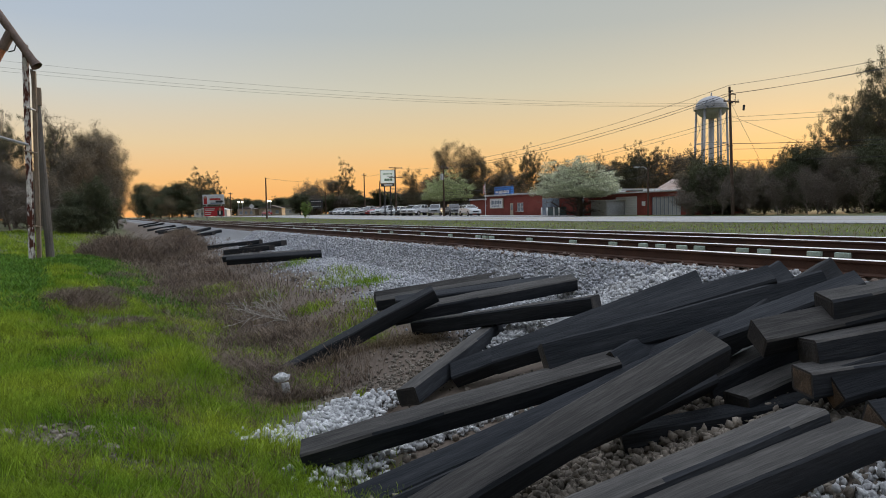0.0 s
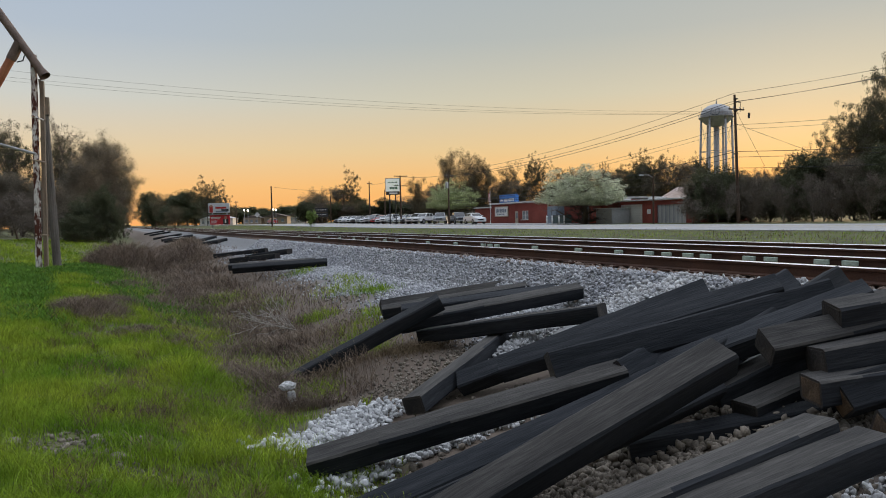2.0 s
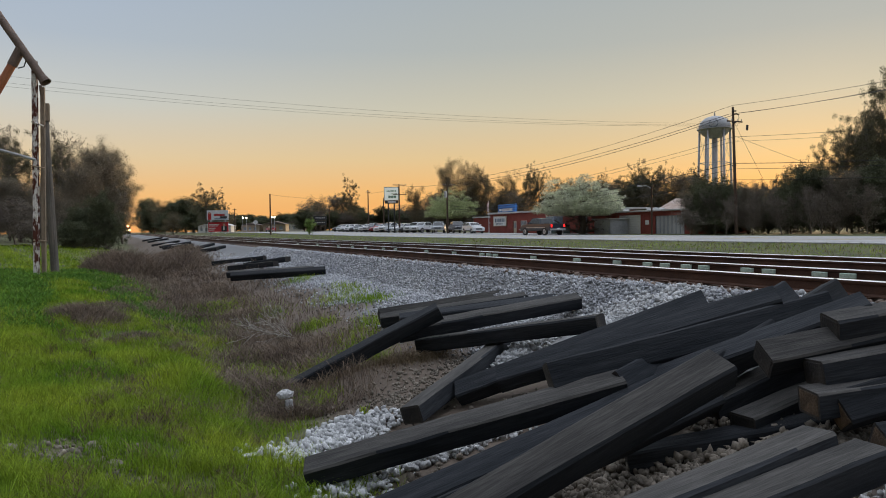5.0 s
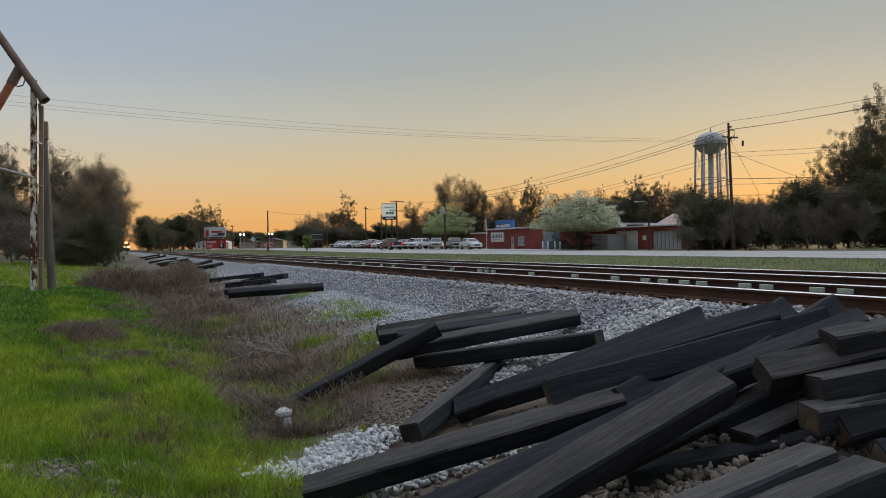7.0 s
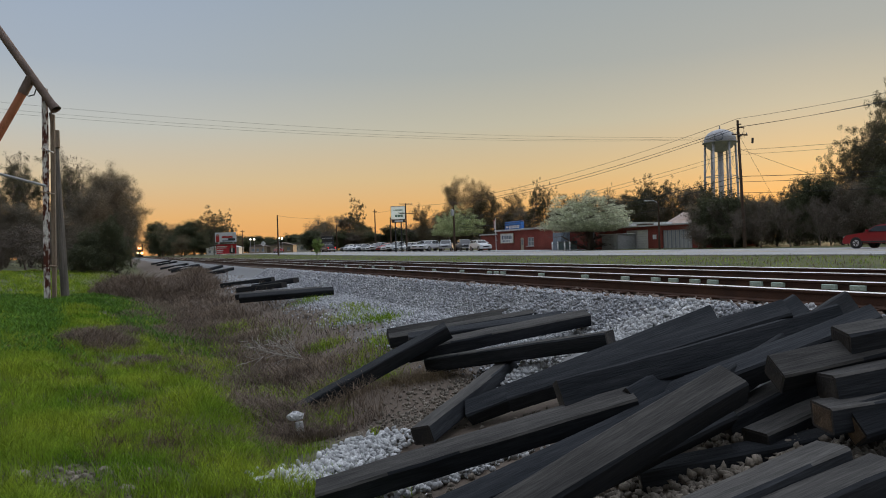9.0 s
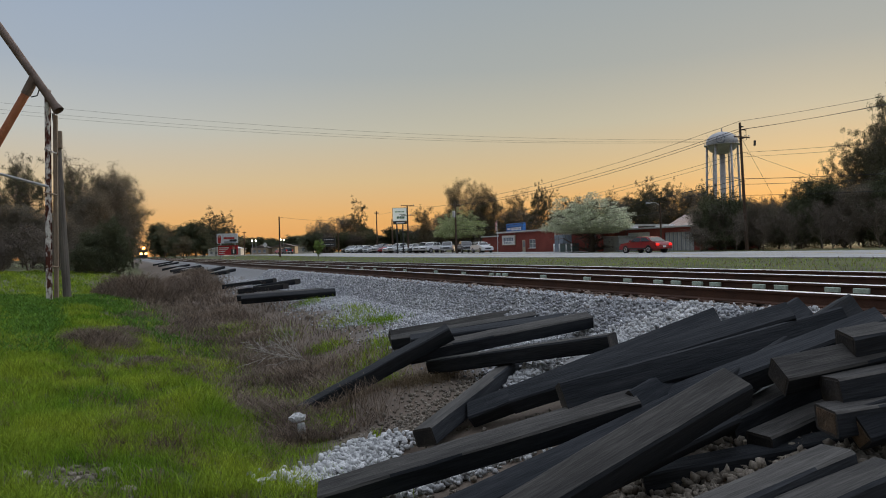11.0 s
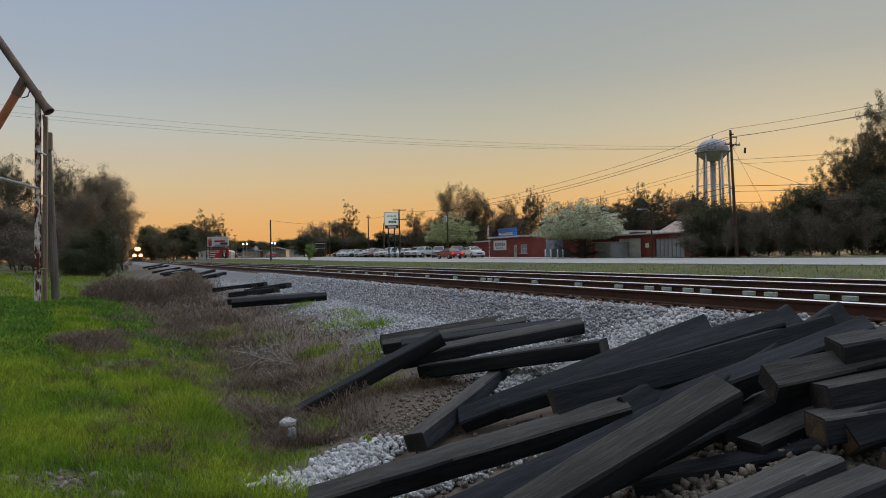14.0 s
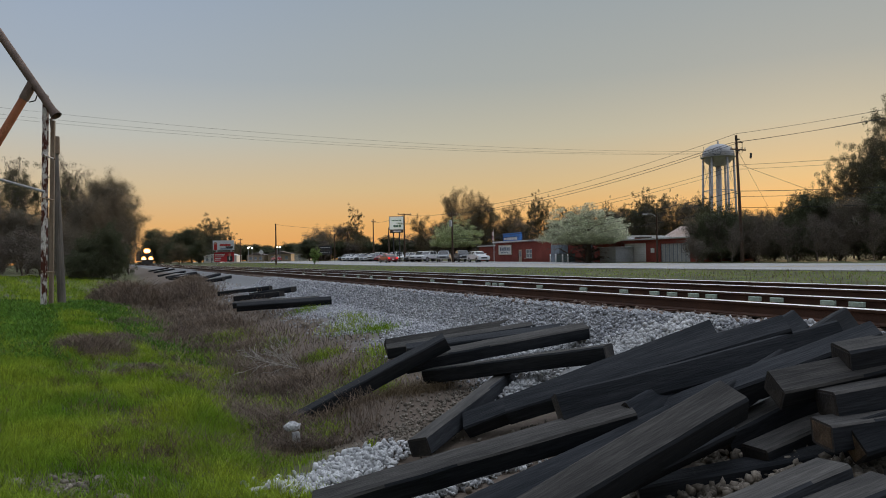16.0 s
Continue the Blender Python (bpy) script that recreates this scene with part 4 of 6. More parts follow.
    sagging("cable", (47.4, 96.0, 5.2), (54.0, 82.0, 4.2), 0.2, 0.02, far)


build_poles()


# ---- water tower ----
def build_tower():
    cx, cy, zb = 192.3, 175.5, 0.8
    t = thing("water_tower", pose(cx, cy, zb), "white steel water tower with a round tank and dark emblem", "water tower")
    bm = bmesh.new()
    prof = [(5.35 * math.cos(a), 35.2 + (3.9 if a > 0 else 4.1) * math.sin(a)) for a in np.linspace(math.pi / 2 - 0.01, -math.pi / 2 + 0.01, 17)]
    k, rings = 40, []
    for r, z in prof:
        rings.append([bm.verts.new((r * math.cos(math.tau * i / k), r * math.sin(math.tau * i / k), z)) for i in range(k)])
    for a, b in zip(rings, rings[1:]):
        for i in range(k):
            bm.faces.new((a[i], b[i], b[(i + 1) % k], a[(i + 1) % k]))
    bmesh.ops.recalc_face_normals(bm, faces=bm.faces[:])
    part("tank", bm, M_GALV, t, smooth=True)
    bm = bmesh.new()
    for r0, r1, z0, z1 in ((5.25, 5.95, 34.3, 34.45),):
        a = [[bm.verts.new((r * math.cos(math.tau * i / k), r * math.sin(math.tau * i / k), z)) for i in range(k)] for r, z in ((r0, z0), (r1, z0), (r1, z1), (r0, z1))]
        for j in range(4):
            for i in range(k):
                bm.faces.new((a[j][i], a[j][(i + 1) % k], a[(j + 1) % 4][(i + 1) % k], a[(j + 1) % 4][i]))
    part("walkway", bm, M_GALV, t)
    bm = bmesh.new()
    for i in range(k):
        w = math.tau * i / k
        p = Vector((5.9 * math.cos(w), 5.9 * math.sin(w), 34.45))
        tube(p, p + Vector((0, 0, 1.0)), 0.03, 0.03, 5, bm=bm)
        w2 = math.tau * (i + 1) / k
        for h in (0.5, 1.0):
            tube(p + Vector((0, 0, h)), Vector((5.9 * math.cos(w2), 5.9 * math.sin(w2), 34.45 + h)), 0.03, 0.03, 5, bm=bm)
    part("railing", bm, M_GALV, t)
    part("riser", tube((0, 0, 0), (0, 0, 31.4), 0.95, 0.95, 20), M_GALV, t, smooth=True)
    feet = []
    for i in range(6):
        w = math.tau * i / 6 + 0.3
        a = Vector((5.9 * math.cos(w), 5.9 * math.sin(w), 0))
        b = Vector((5.0 * math.cos(w), 5.0 * math.sin(w), 34.2))
        feet.append((a, b))
        part("leg", tube(a, b, 0.42, 0.36, 14), M_GALV, t, smooth=True)
    for h in (0.34, 0.66):
        for (a, b), (c, d) in zip(feet, feet[1:] + feet[:1]):
            part("strut", tube(a.lerp(b, h), c.lerp(d, h), 0.12, 0.12, 8), M_GALV, t)
    for (a, b), (c, d) in zip(feet, feet[1:] + feet[:1]):
        for h0, h1 in ((0.66, 0.96), (0.34, 0.66)):
            bm = tube(a.lerp(b, h0), c.lerp(d, h1), 0.035, 0.035, 5)
            tube(a.lerp(b, h1), c.lerp(d, h0), 0.035, 0.035, 5, bm=bm)
            part("tie_rod", bm, M_GALV, t)
    part("finial", tube((0, 0, 39.2), (0, 0, 40.4), 0.3, 0.15, 10), M_GALV, t)
    part("antenna", tube((-4.9, 2.0, 36.4), (-4.9, 2.0, 38.2), 0.05, 0.03, 6), M_WIRE, t)
    # plain wreath-like ring and mark, laid on the tank's curve
    face = math.atan2(-cy, -cx) - 0.08
    dark = surf("faded_dark_paint", (0.10, 0.12, 0.14), (0.17, 0.19, 0.21), 2, 0.7, 0)

    def skin(w, z):
        r = np.interp(z, [33.5, 34.5, 35.2, 36.6, 37.6, 38.4, 39.0], [4.87, 5.27, 5.35, 4.99, 4.22, 3.05, 1.2]) + 0.06
        return Vector((r * math.cos(face + w), r * math.sin(face + w), z))

    bm = bmesh.new()
    for i in range(4, 33):
        a0, a1 = math.tau * i / 36 + math.pi / 2, math.tau * (i + 1) / 36 + math.pi / 2
        vs = [bm.verts.new(skin(math.cos(a) * rr / 5.3, 36.0 + math.sin(a) * rr)) for a, rr in ((a0, 1.25), (a1, 1.25), (a1, 1.55 + 0.12 * (i % 2)), (a0, 1.55 + 0.12 * (i % 2)))]
        bm.faces.new(vs)
    for u0, u1, z0, z1 in ((-0.12, 0.0, 35.3, 36.9), (-0.45, 0.3, 35.6, 35.85), (0.1, 0.35, 35.9, 36.6)):
        bm.faces.new([bm.verts.new(skin(u / 5.3, z)) for u, z in ((u0, z0), (u1, z0), (u1, z1), (u0, z1))])
    part("emblem", bm, dark, t, "dark round wreath emblem")


build_tower()


# ---- red brick works beside the road ----
M_TRIM = surf("pale_roof_trim", (0.5, 0.5, 0.5), (0.62, 0.62, 0.61), 1, 0.6, 0.05, 20)
M_DARK = surf("dark_opening", (0.03, 0.03, 0.035), (0.05, 0.05, 0.05), 1, 0.5, 0)
M_PANE = surf("dusty_window_glass", (0.22, 0.25, 0.28), (0.35, 0.38, 0.40), 1, 0.12, 0, 10, fine=0.1)
M_BLUE = surf("blue_sign_face", (0.03, 0.15, 0.46), (0.05, 0.20, 0.55), 1, 0.5, 0)
M_BEIGE = surf("beige_door_paint", (0.5, 0.42, 0.32), (0.58, 0.5, 0.4), 1, 0.6, 0)
M_BLUEGREY = surf("blue_grey_steel", (0.16, 0.20, 0.25), (0.24, 0.28, 0.33), 1, 0.6, 0.1, 10)
BRICK_ROW = 0.30


def brick_wall(name, x, y0, y1, z0, z1, holes, parent):
    """A wall of thickness 0.3 m, facing -x, with openings that go through it; holes: y0, y1, z0, z1."""
    ys = sorted({y0, y1, *[h[0] for h in holes], *[h[1] for h in holes]})
    zs = sorted({z0, z1, *[h[2] for h in holes], *[h[3] for h in holes]})
    bm = bmesh.new()
    for a, b in zip(ys, ys[1:]):
        for c, d in zip(zs, zs[1:]):
            if not any(h[0] <= a and b <= h[1] and h[2] <= c and d <= h[3] for h in holes):
                box(0.3, b - a, d - c, (x + 0.15, (a + b) / 2, (c + d) / 2), bm=bm)
    bmesh.ops.remove_doubles(bm, verts=bm.verts[:], dist=0.001)
    return part(name, bm, M_BRICK, parent)


def lettering_bars(parent, x, y0, y1, z, h, n, mat, seed):
    rnd = random.Random(seed)
    y, step = y0, (y1 - y0) / n
    for i in range(n):
        part("mark", box(0.02, abs(step) * rnd.uniform(0.55, 0.8), h * rnd.uniform(0.8, 1.0), (x, y + step * (i + 0.5), z)), mat, parent)


def build_works():
    t = thing("brick_building", pose(0, 0, 0), "long low red brick works building with a flat roof", "building")
    brick_wall("wall", 54.0, 67.2, 94.0, 0.5, 3.75, [(86.25, 87.25, 0.5, 2.6), (83.5, 85.2, 1.35, 2.6), (69.5, 71.2, 0.5, 2.9)], t)
    part("wall", box(8.5, 0.3, 3.1, (58.4, 67.35, 2.1)), M_BRICK, t)
    part("wall", box(8.5, 0.3, 3.1, (58.4, 93.85, 2.1)), M_BRICK, t)
    part("wall", box(0.3, 27, 3.1, (62.6, 80.6, 2.1)), M_BRICK, t)
    part("wall", box(6.0, 12.0, 2.7, (60.5, 100.0, 2.0)), M_BRICK, t, "set-back brick wing")
    part("roof", box(9.4, 27.4, 0.22, (58.3, 80.6, 3.85), bevel=0.02), M_TRIM, t)
    part("roof", box(6.4, 12.4, 0.2, (60.5, 100.0, 3.45), bevel=0.02), M_TRIM, t)
    for i in range(60):
        if i % 2:
            part("gutter_clip", box(0.05, 0.06, 0.12, (53.58, 67.3 + i * 0.45, 3.70)), M_METAL, t)
    d = part("door", box(0.08, 0.96, 2.08, (54.12, 86.75, 1.54), bevel=0.01), M_BEIGE, t, "beige entrance door")
    part("door_pane", box(0.02, 0.5, 0.8, (54.07, 86.75, 1.95)), M_PANE, d)
    w = part("window", box(0.06, 1.7, 1.25, (54.16, 84.35, 1.975)), M_PANE, t)
    for yy in (83.53, 84.35, 85.17):
        part("frame", box(0.1, 0.07, 1.25, (54.1, yy, 1.975)), M_WHITEPAINT, w)
    for zz in (1.38, 1.98, 2.57):
        part("frame", box(0.1, 1.7, 0.07, (54.1, 84.35, zz)), M_WHITEPAINT, w)
    part("sill", box(0.25, 1.9, 0.08, (53.95, 84.35, 1.3)), M_TRIM, w)
    part("doorway", box(0.1, 1.7, 2.4, (54.2, 70.35, 1.7)), M_BLUEGREY, t)
    part("awning", prism([(-0.5, 0), (0.6, 0), (0.6, 0.6)], 2.2, m=pose(57.0, 98.0, 2.3)), M_DARK, t, "dark entrance awning")
    s = thing("wall_sign", pose(0, 0, 0), "white wall sign with illegible dark lettering on the brick wall", "sign")
    part("panel", box(0.1, 3.8, 1.4, (53.92, 90.9, 2.62), bevel=0.01), M_WHITEPAINT, s)
    for yy in (89.0, 92.8):
        part("frame", box(0.14, 0.1, 1.5, (53.91, yy, 2.62)), M_BEIGE, s)
    for zz in (1.9, 3.34):
        part("frame", box(0.14, 3.9, 0.1, (53.91, 90.9, zz)), M_BEIGE, s)
    lettering_bars(s, 53.86, 92.4, 89.4, 2.75, 0.6, 6, M_BLUEGREY, 2)
    lettering_bars(s, 53.86, 92.2, 90.0, 2.2, 0.22, 5, M_BLUEGREY, 3)
    s = thing("wall_plaque", pose(0, 0, 0), "small pale plaque on the brick wall", "sign")
    part("panel", box(0.08, 1.6, 0.5, (53.93, 77.6, 2.05), bevel=0.01), M_TRIM, s)
    part("rim", box(0.06, 1.7, 0.06, (53.92, 77.6, 1.78)), M_DARK, s)
    s = thing("roof_sign", pose(0, 0, 0), "blue box sign with white marks on the roof", "sign")
    part("panel", box(0.5, 5.2, 1.3, (58.0, 95.4, 4.75), bevel=0.03), M_BLUE, s)
    lettering_bars(s, 57.72, 96.6, 93.4, 4.5, 0.5, 8, M_WHITEPAINT, 5)
    part("mark", box(0.02, 0.8, 0.3, (57.72, 97.2, 4.5)), M_WHITEPAINT, s)
    for yy in (93.6, 97.2):
        part("leg", box(0.1, 0.1, 0.8, (58.0, yy, 4.0)), M_METAL, s)
    c = thing("steel_container", pose(52.6, 74.7, 0.72), "tall blue-grey steel cabinet against the brick wall", "container")
    part("body", box(1.4, 1.9, 2.3, (0, 0, 1.15), bevel=0.03), M_BLUEGREY, c)
    part("door_seam", box(0.02, 0.04, 2.1, (-0.71, 0, 1.15)), M_DARK, c)
    c2 = thing("waste_skip", pose(51.8, 72.2, 0.72), "low dark green steel waste container", "container")
    part("body", box(1.2, 2.4, 1.0, (0, 0, 0.55), bevel=0.04), surf("dark_green_steel", (0.05, 0.08, 0.08), (0.08, 0.11, 0.1)), c2)
    part("lid", box(1.25, 2.45, 0.08, (0, 0, 1.08), bevel=0.02), M_DARK, c2)
    for yy in (73.9, 72.7, 71.2, 70.1):
        b = thing("bollard", pose(50.6, yy, float(ground_z(50.6, yy))), "white painted steel bollard", "bollard", "bollards before the works")
        part("post", tube((0, 0, 0), (0, 0, 1.05), 0.09, 0.09, 12), M_WHITEPAINT, b, smooth=True)
        part("dome", tube((0, 0, 1.05), (0, 0, 1.1), 0.09, 0.04, 12), M_WHITEPAINT, b)
    # grey lean-to, garages and tin roof
    s = thing("sheet_metal_shed", pose(0, 0, 0), "grey sheet metal lean-to shed with a tin roof", "shed")
    part("wall", box(0.08, 2.8, 1.75, (51.4, 63.4, 1.52)), M_METAL, s)
    part("wall", box(2.6, 0.08, 1.75, (52.7, 62.0, 1.52)), M_METAL, s)
    part("wall", box(2.6, 0.08, 1.75, (52.7, 64.8, 1.52)), M_METAL, s)
    part("roof", box(3.0, 3.2, 0.09, (52.55, 63.4, 2.47), bevel=0.01), M_TRIM, s)
    for i in range(7):
        part("rib", box(0.03, 0.04, 1.75, (51.35, 62.1 + i * 0.44, 1.52)), M_METAL, s)
    g = thing("garage", pose(0, 0, 0), "red brick garage with a white roller door and rusted tin roof", "building")
    brick_wall("wall", 54.0, 52.0, 67.0, 0.5, 3.2, [(59.9, 63.6, 0.5, 2.85), (53.3, 57.6, 0.5, 2.7)], g)
    part("wall", box(8, 0.3, 2.7, (58.2, 52.15, 1.85)), M_BRICK, g)
    d = part("roller_door", box(0.08, 3.7, 2.35, (54.14, 61.75, 1.68)), M_WHITEPAINT, g, "white roller door")
    for i in range(8):
        part("door_rib", box(0.03, 3.6, 0.03, (54.09, 61.75, 0.75 + i * 0.27)), M_TRIM, d)
    d = part("sheet_door", box(0.06, 4.3, 2.2, (54.14, 55.45, 1.6)), M_METAL, g, "corrugated grey sheet doors")
    for i in range(22):
        part("corrugation", box(0.04, 0.05, 2.2, (54.10, 53.4 + i * 0.196, 1.6)), M_TRIM if i % 3 else M_BLUEGREY, d)
    part("notice", box(0.04, 0.55, 0.5, (53.96, 58.8, 2.0)), M_WHITEPAINT, g)
    part("roof", box(4.6, 15.6, 0.16, (56.0, 59.4, 3.3), bevel=0.02), M_TRIM, g)
    part("skylight", box(1.0, 2.0, 0.25, (55.4, 58.9, 3.5), bevel=0.02), M_WHITEPAINT, g)
    part("skylight", box(1.0, 1.4, 0.25, (55.4, 64.6, 3.5), bevel=0.02), M_WHITEPAINT, g)
    bm = bmesh.new()
    for sx in (-1, 1):
        box(3.4, 9.0, 0.08, (58.5 + sx * 1.6, 54.5, 4.0), bm=bm, m=Matrix.Translation((58.5 + sx * 1.6, 54.5, 4.0)) @ pose(0, 0, 0, 0, sx * 24, 0) @ Matrix.Translation((-58.5 - sx * 1.6, -54.5, -4.0)))
    part("tin_roof", bm, M_ROOFRUST, g, "rust-streaked corrugated tin roof")
    f = thing("flagpole", pose(52.0, 91.0, float(ground_z(52, 91))), "white flagpole with a small hanging flag", "flagpole")
    part("pole", tube((0, 0, 0), (0, 0, 5.0), 0.05, 0.03, 8), M_WHITEPAINT, f)
    fl = part("flag", box(0.04, 0.5, 1.3, (0, 0.28, 4.0), bevel=0.01), surf("faded_red_cloth", (0.4, 0.08, 0.08), (0.5, 0.14, 0.13)), f)
    for i in range(4):
        part("stripe", box(0.05, 0.05, 1.2, (0, 0.12 + i * 0.1, 3.95)), M_WHITEPAINT, fl)
    l = thing("street_lamp", pose(49.8, 53.6, float(ground_z(49.8, 53.6))), "wooden street lamp post with a curved arm", "street lamp")
    part("post", tube((0, 0, 0), (0.1, 0.1, 5.0), 0.11, 0.08, 10), M_POLE, l)
    bm = tube((0.1, 0.1, 4.7), (-0.3, 0.3, 5.0), 0.03, 0.03, 8)
    tube((-0.3, 0.3, 5.0), (-0.8, 0.55, 5.02), 0.03, 0.03, 8, bm=bm)
    part("arm", bm, M_METAL, l)
    part("lamp_head", box(0.55, 0.2, 0.12, (-0.95, 0.65, 5.0), bevel=0.04), M_METAL, l)


build_works()


# ---- signs ----
def build_signs():
    white = glow("lit_white_sign_face", (0.85, 0.9, 0.8), 0.25)
    dull = surf("faded_green_ink", (0.10, 0.18, 0.12), (0.16, 0.24, 0.18), bump=0)
    s = thing("pylon_sign", look((46.4, 117.1, 0.8), (0, 0, 0.8)) @ pose(0, 0, 0, -90, 0, 0), "tall lit white pylon sign on two dark posts", "sign")
    # its own x runs across the face, -y faces the road
    m = pose(46.4, 117.1, 1.0, 0, 0, -26)
    s.matrix_basis = m
    part("panel", box(2.5, 0.45, 2.3, (0, 0, 7.1), bevel=0.03), white, s)
    part("rim", box(2.66, 0.4, 0.1, (0, 0, 8.3)), M_BLUEGREY, s)
    part("rim", box(2.66, 0.4, 0.1, (0, 0, 5.95)), M_BLUEGREY, s)
    for sx in (-1.3, 1.3):
        part("rim", box(0.08, 0.42, 2.3, (sx, 0, 7.1)), M_BLUEGREY, s)
    part("lower_panel", box(2.5, 0.4, 0.55, (0, 0, 5.6)), M_DARK, s)
    part("mark", box(1.5, 0.02, 0.25, (0.1, -0.215, 5.6)), M_WHITEPAINT, s)
    for sx in (-0.6, 0.5):
        part("post", box(0.22, 0.22, 5.6, (sx, 0, 2.6)), M_DARK, s)
    rnd = random.Random(8)
    for i in range(7):
        part("mark", box(0.18, 0.02, 0.24 * rnd.uniform(0.8, 1), (-0.75 + i * 0.25, -0.24, 7.6)), dull, s)
    for i in range(3):
        part("mark", box(0.42, 0.02, 0.42, (-0.35 + i * 0.5, -0.24, 6.55)), dull, s)
    part("mark", box(1.1, 0.02, 0.09, (0.5, -0.24, 7.1)), dull, s)
    b = thing("billboard", pose(21.1, 157.2, 1.2, 0, 0, -26), "double advertising billboard on steel posts beside the track", "billboard")
    pale = surf("pale_poster", (0.55, 0.58, 0.62), (0.70, 0.72, 0.75), 0.5, 0.6, 0)
    red = surf("red_poster", (0.52, 0.03, 0.04), (0.60, 0.05, 0.06), 0.5, 0.6, 0)
    up = part("upper_panel", box(4.7, 0.2, 2.15, (0, 0, 4.0), bevel=0.02), pale, b, "pale poster with red and dark shapes")
    lo = part("lower_panel", box(4.4, 0.2, 2.1, (0.1, 0, 1.4), bevel=0.02), red, b, "red poster with white bars")
    for sx in (-1.6, 1.6):
        part("post", box(0.22, 0.25, 5.2, (sx, 0.25, 2.2)), M_METAL, b)
    for zz in (0.25, 2.55):
        part("catwalk", box(4.6, 0.5, 0.06, (0, -0.2, zz)), M_METAL, b)
    skin, dress = surf("tan_ink", (0.45, 0.28, 0.2), (0.5, 0.32, 0.24), bump=0), surf("crimson_ink", (0.42, 0.03, 0.03), (0.5, 0.06, 0.05), bump=0)
    part("mark", box(0.75, 0.02, 1.5, (-1.75, -0.115, 3.75), bevel=0.005), dress, up)
    part("mark", box(0.45, 0.02, 0.5, (-1.75, -0.13, 4.5), bevel=0.005), skin, up)
    part("mark", box(2.4, 0.02, 0.42, (0.4, -0.115, 4.05)), dress, up)
    part("mark", box(2.6, 0.02, 0.28, (0.6, -0.115, 3.2)), M_BLUEGREY, up)
    part("mark", box(1.6, 0.02, 0.4, (1.3, -0.115, 3.55)), M_DARK, up)
    for i, (x0, x1, z) in enumerate(((-1.9, 0.3, 1.95), (-1.9, 0.1, 1.65), (-1.9, -0.5, 1.15), (-1.9, -0.7, 0.75))):
        part("mark", box(x1 - x0, 0.02, 0.16, ((x0 + x1) / 2, -0.115, z)), M_WHITEPAINT, lo)
    part("mark", box(1.2, 0.02, 1.2, (1.4, -0.115, 1.0), bevel=0.005), M_DARK, lo)
    part("mark", box(0.5, 0.02, 0.6, (1.4, -0.13, 1.85), bevel=0.005), skin, lo)
    part("mark", box(0.3, 0.02, 0.8, (1.35, -0.13, 1.1)), M_WHITEPAINT, lo)
    d = thing("sign_board", pose(46.9, 166.8, 1.2, 0, 0, -26), "dark double sign board on posts beside the road", "sign")
    part("panel", box(3.2, 0.2, 1.0, (0, 0, 3.4), bevel=0.02), M_DARK, d)
    part("panel", box(3.2, 0.2, 1.0, (0, 0, 2.2), bevel=0.02), M_DARK, d)
    for i in range(6):
        part("mark", box(0.28, 0.02, 0.14, (-1.1 + i * 0.42, -0.115, 3.45)), M_TRIM, d)
        part("mark", box(0.28, 0.02, 0.12, (-1.1 + i * 0.42, -0.115, 2.25)), M_TRIM, d)
    for sx in (-1.2, 0, 1.2):
        part("post", box(0.2, 0.2, 3.9, (sx, 0.15, 1.8)), M_POLE, d)


build_signs()


# ---- far houses and lights ----
def low_house(x, y, w, d, h, wall, roof, label):
    z = float(ground_z(x, y))
    t = thing("house", pose(x, y, z, 0, 0, -25), label, "house", "far buildings down the road")
    part("wall", box(w, d, h, (0, 0, h / 2)), wall, t)
    part("roof", prism([(-w / 2 - 0.4, h), (w / 2 + 0.4, h), (0, h + w * 0.14)], d + 0.8), roof, t)
    for i in range(3):
        win = part("window", box(w * 0.14, 0.06, h * 0.4, (-w * 0.3 + i * w * 0.3, -d / 2 - 0.02, h * 0.5)), M_PANE, t)
        part("frame", box(w * 0.16, 0.05, 0.1, (-w * 0.3 + i * w * 0.3, -d / 2 - 0.04, h * 0.28)), M_WHITEPAINT, win)


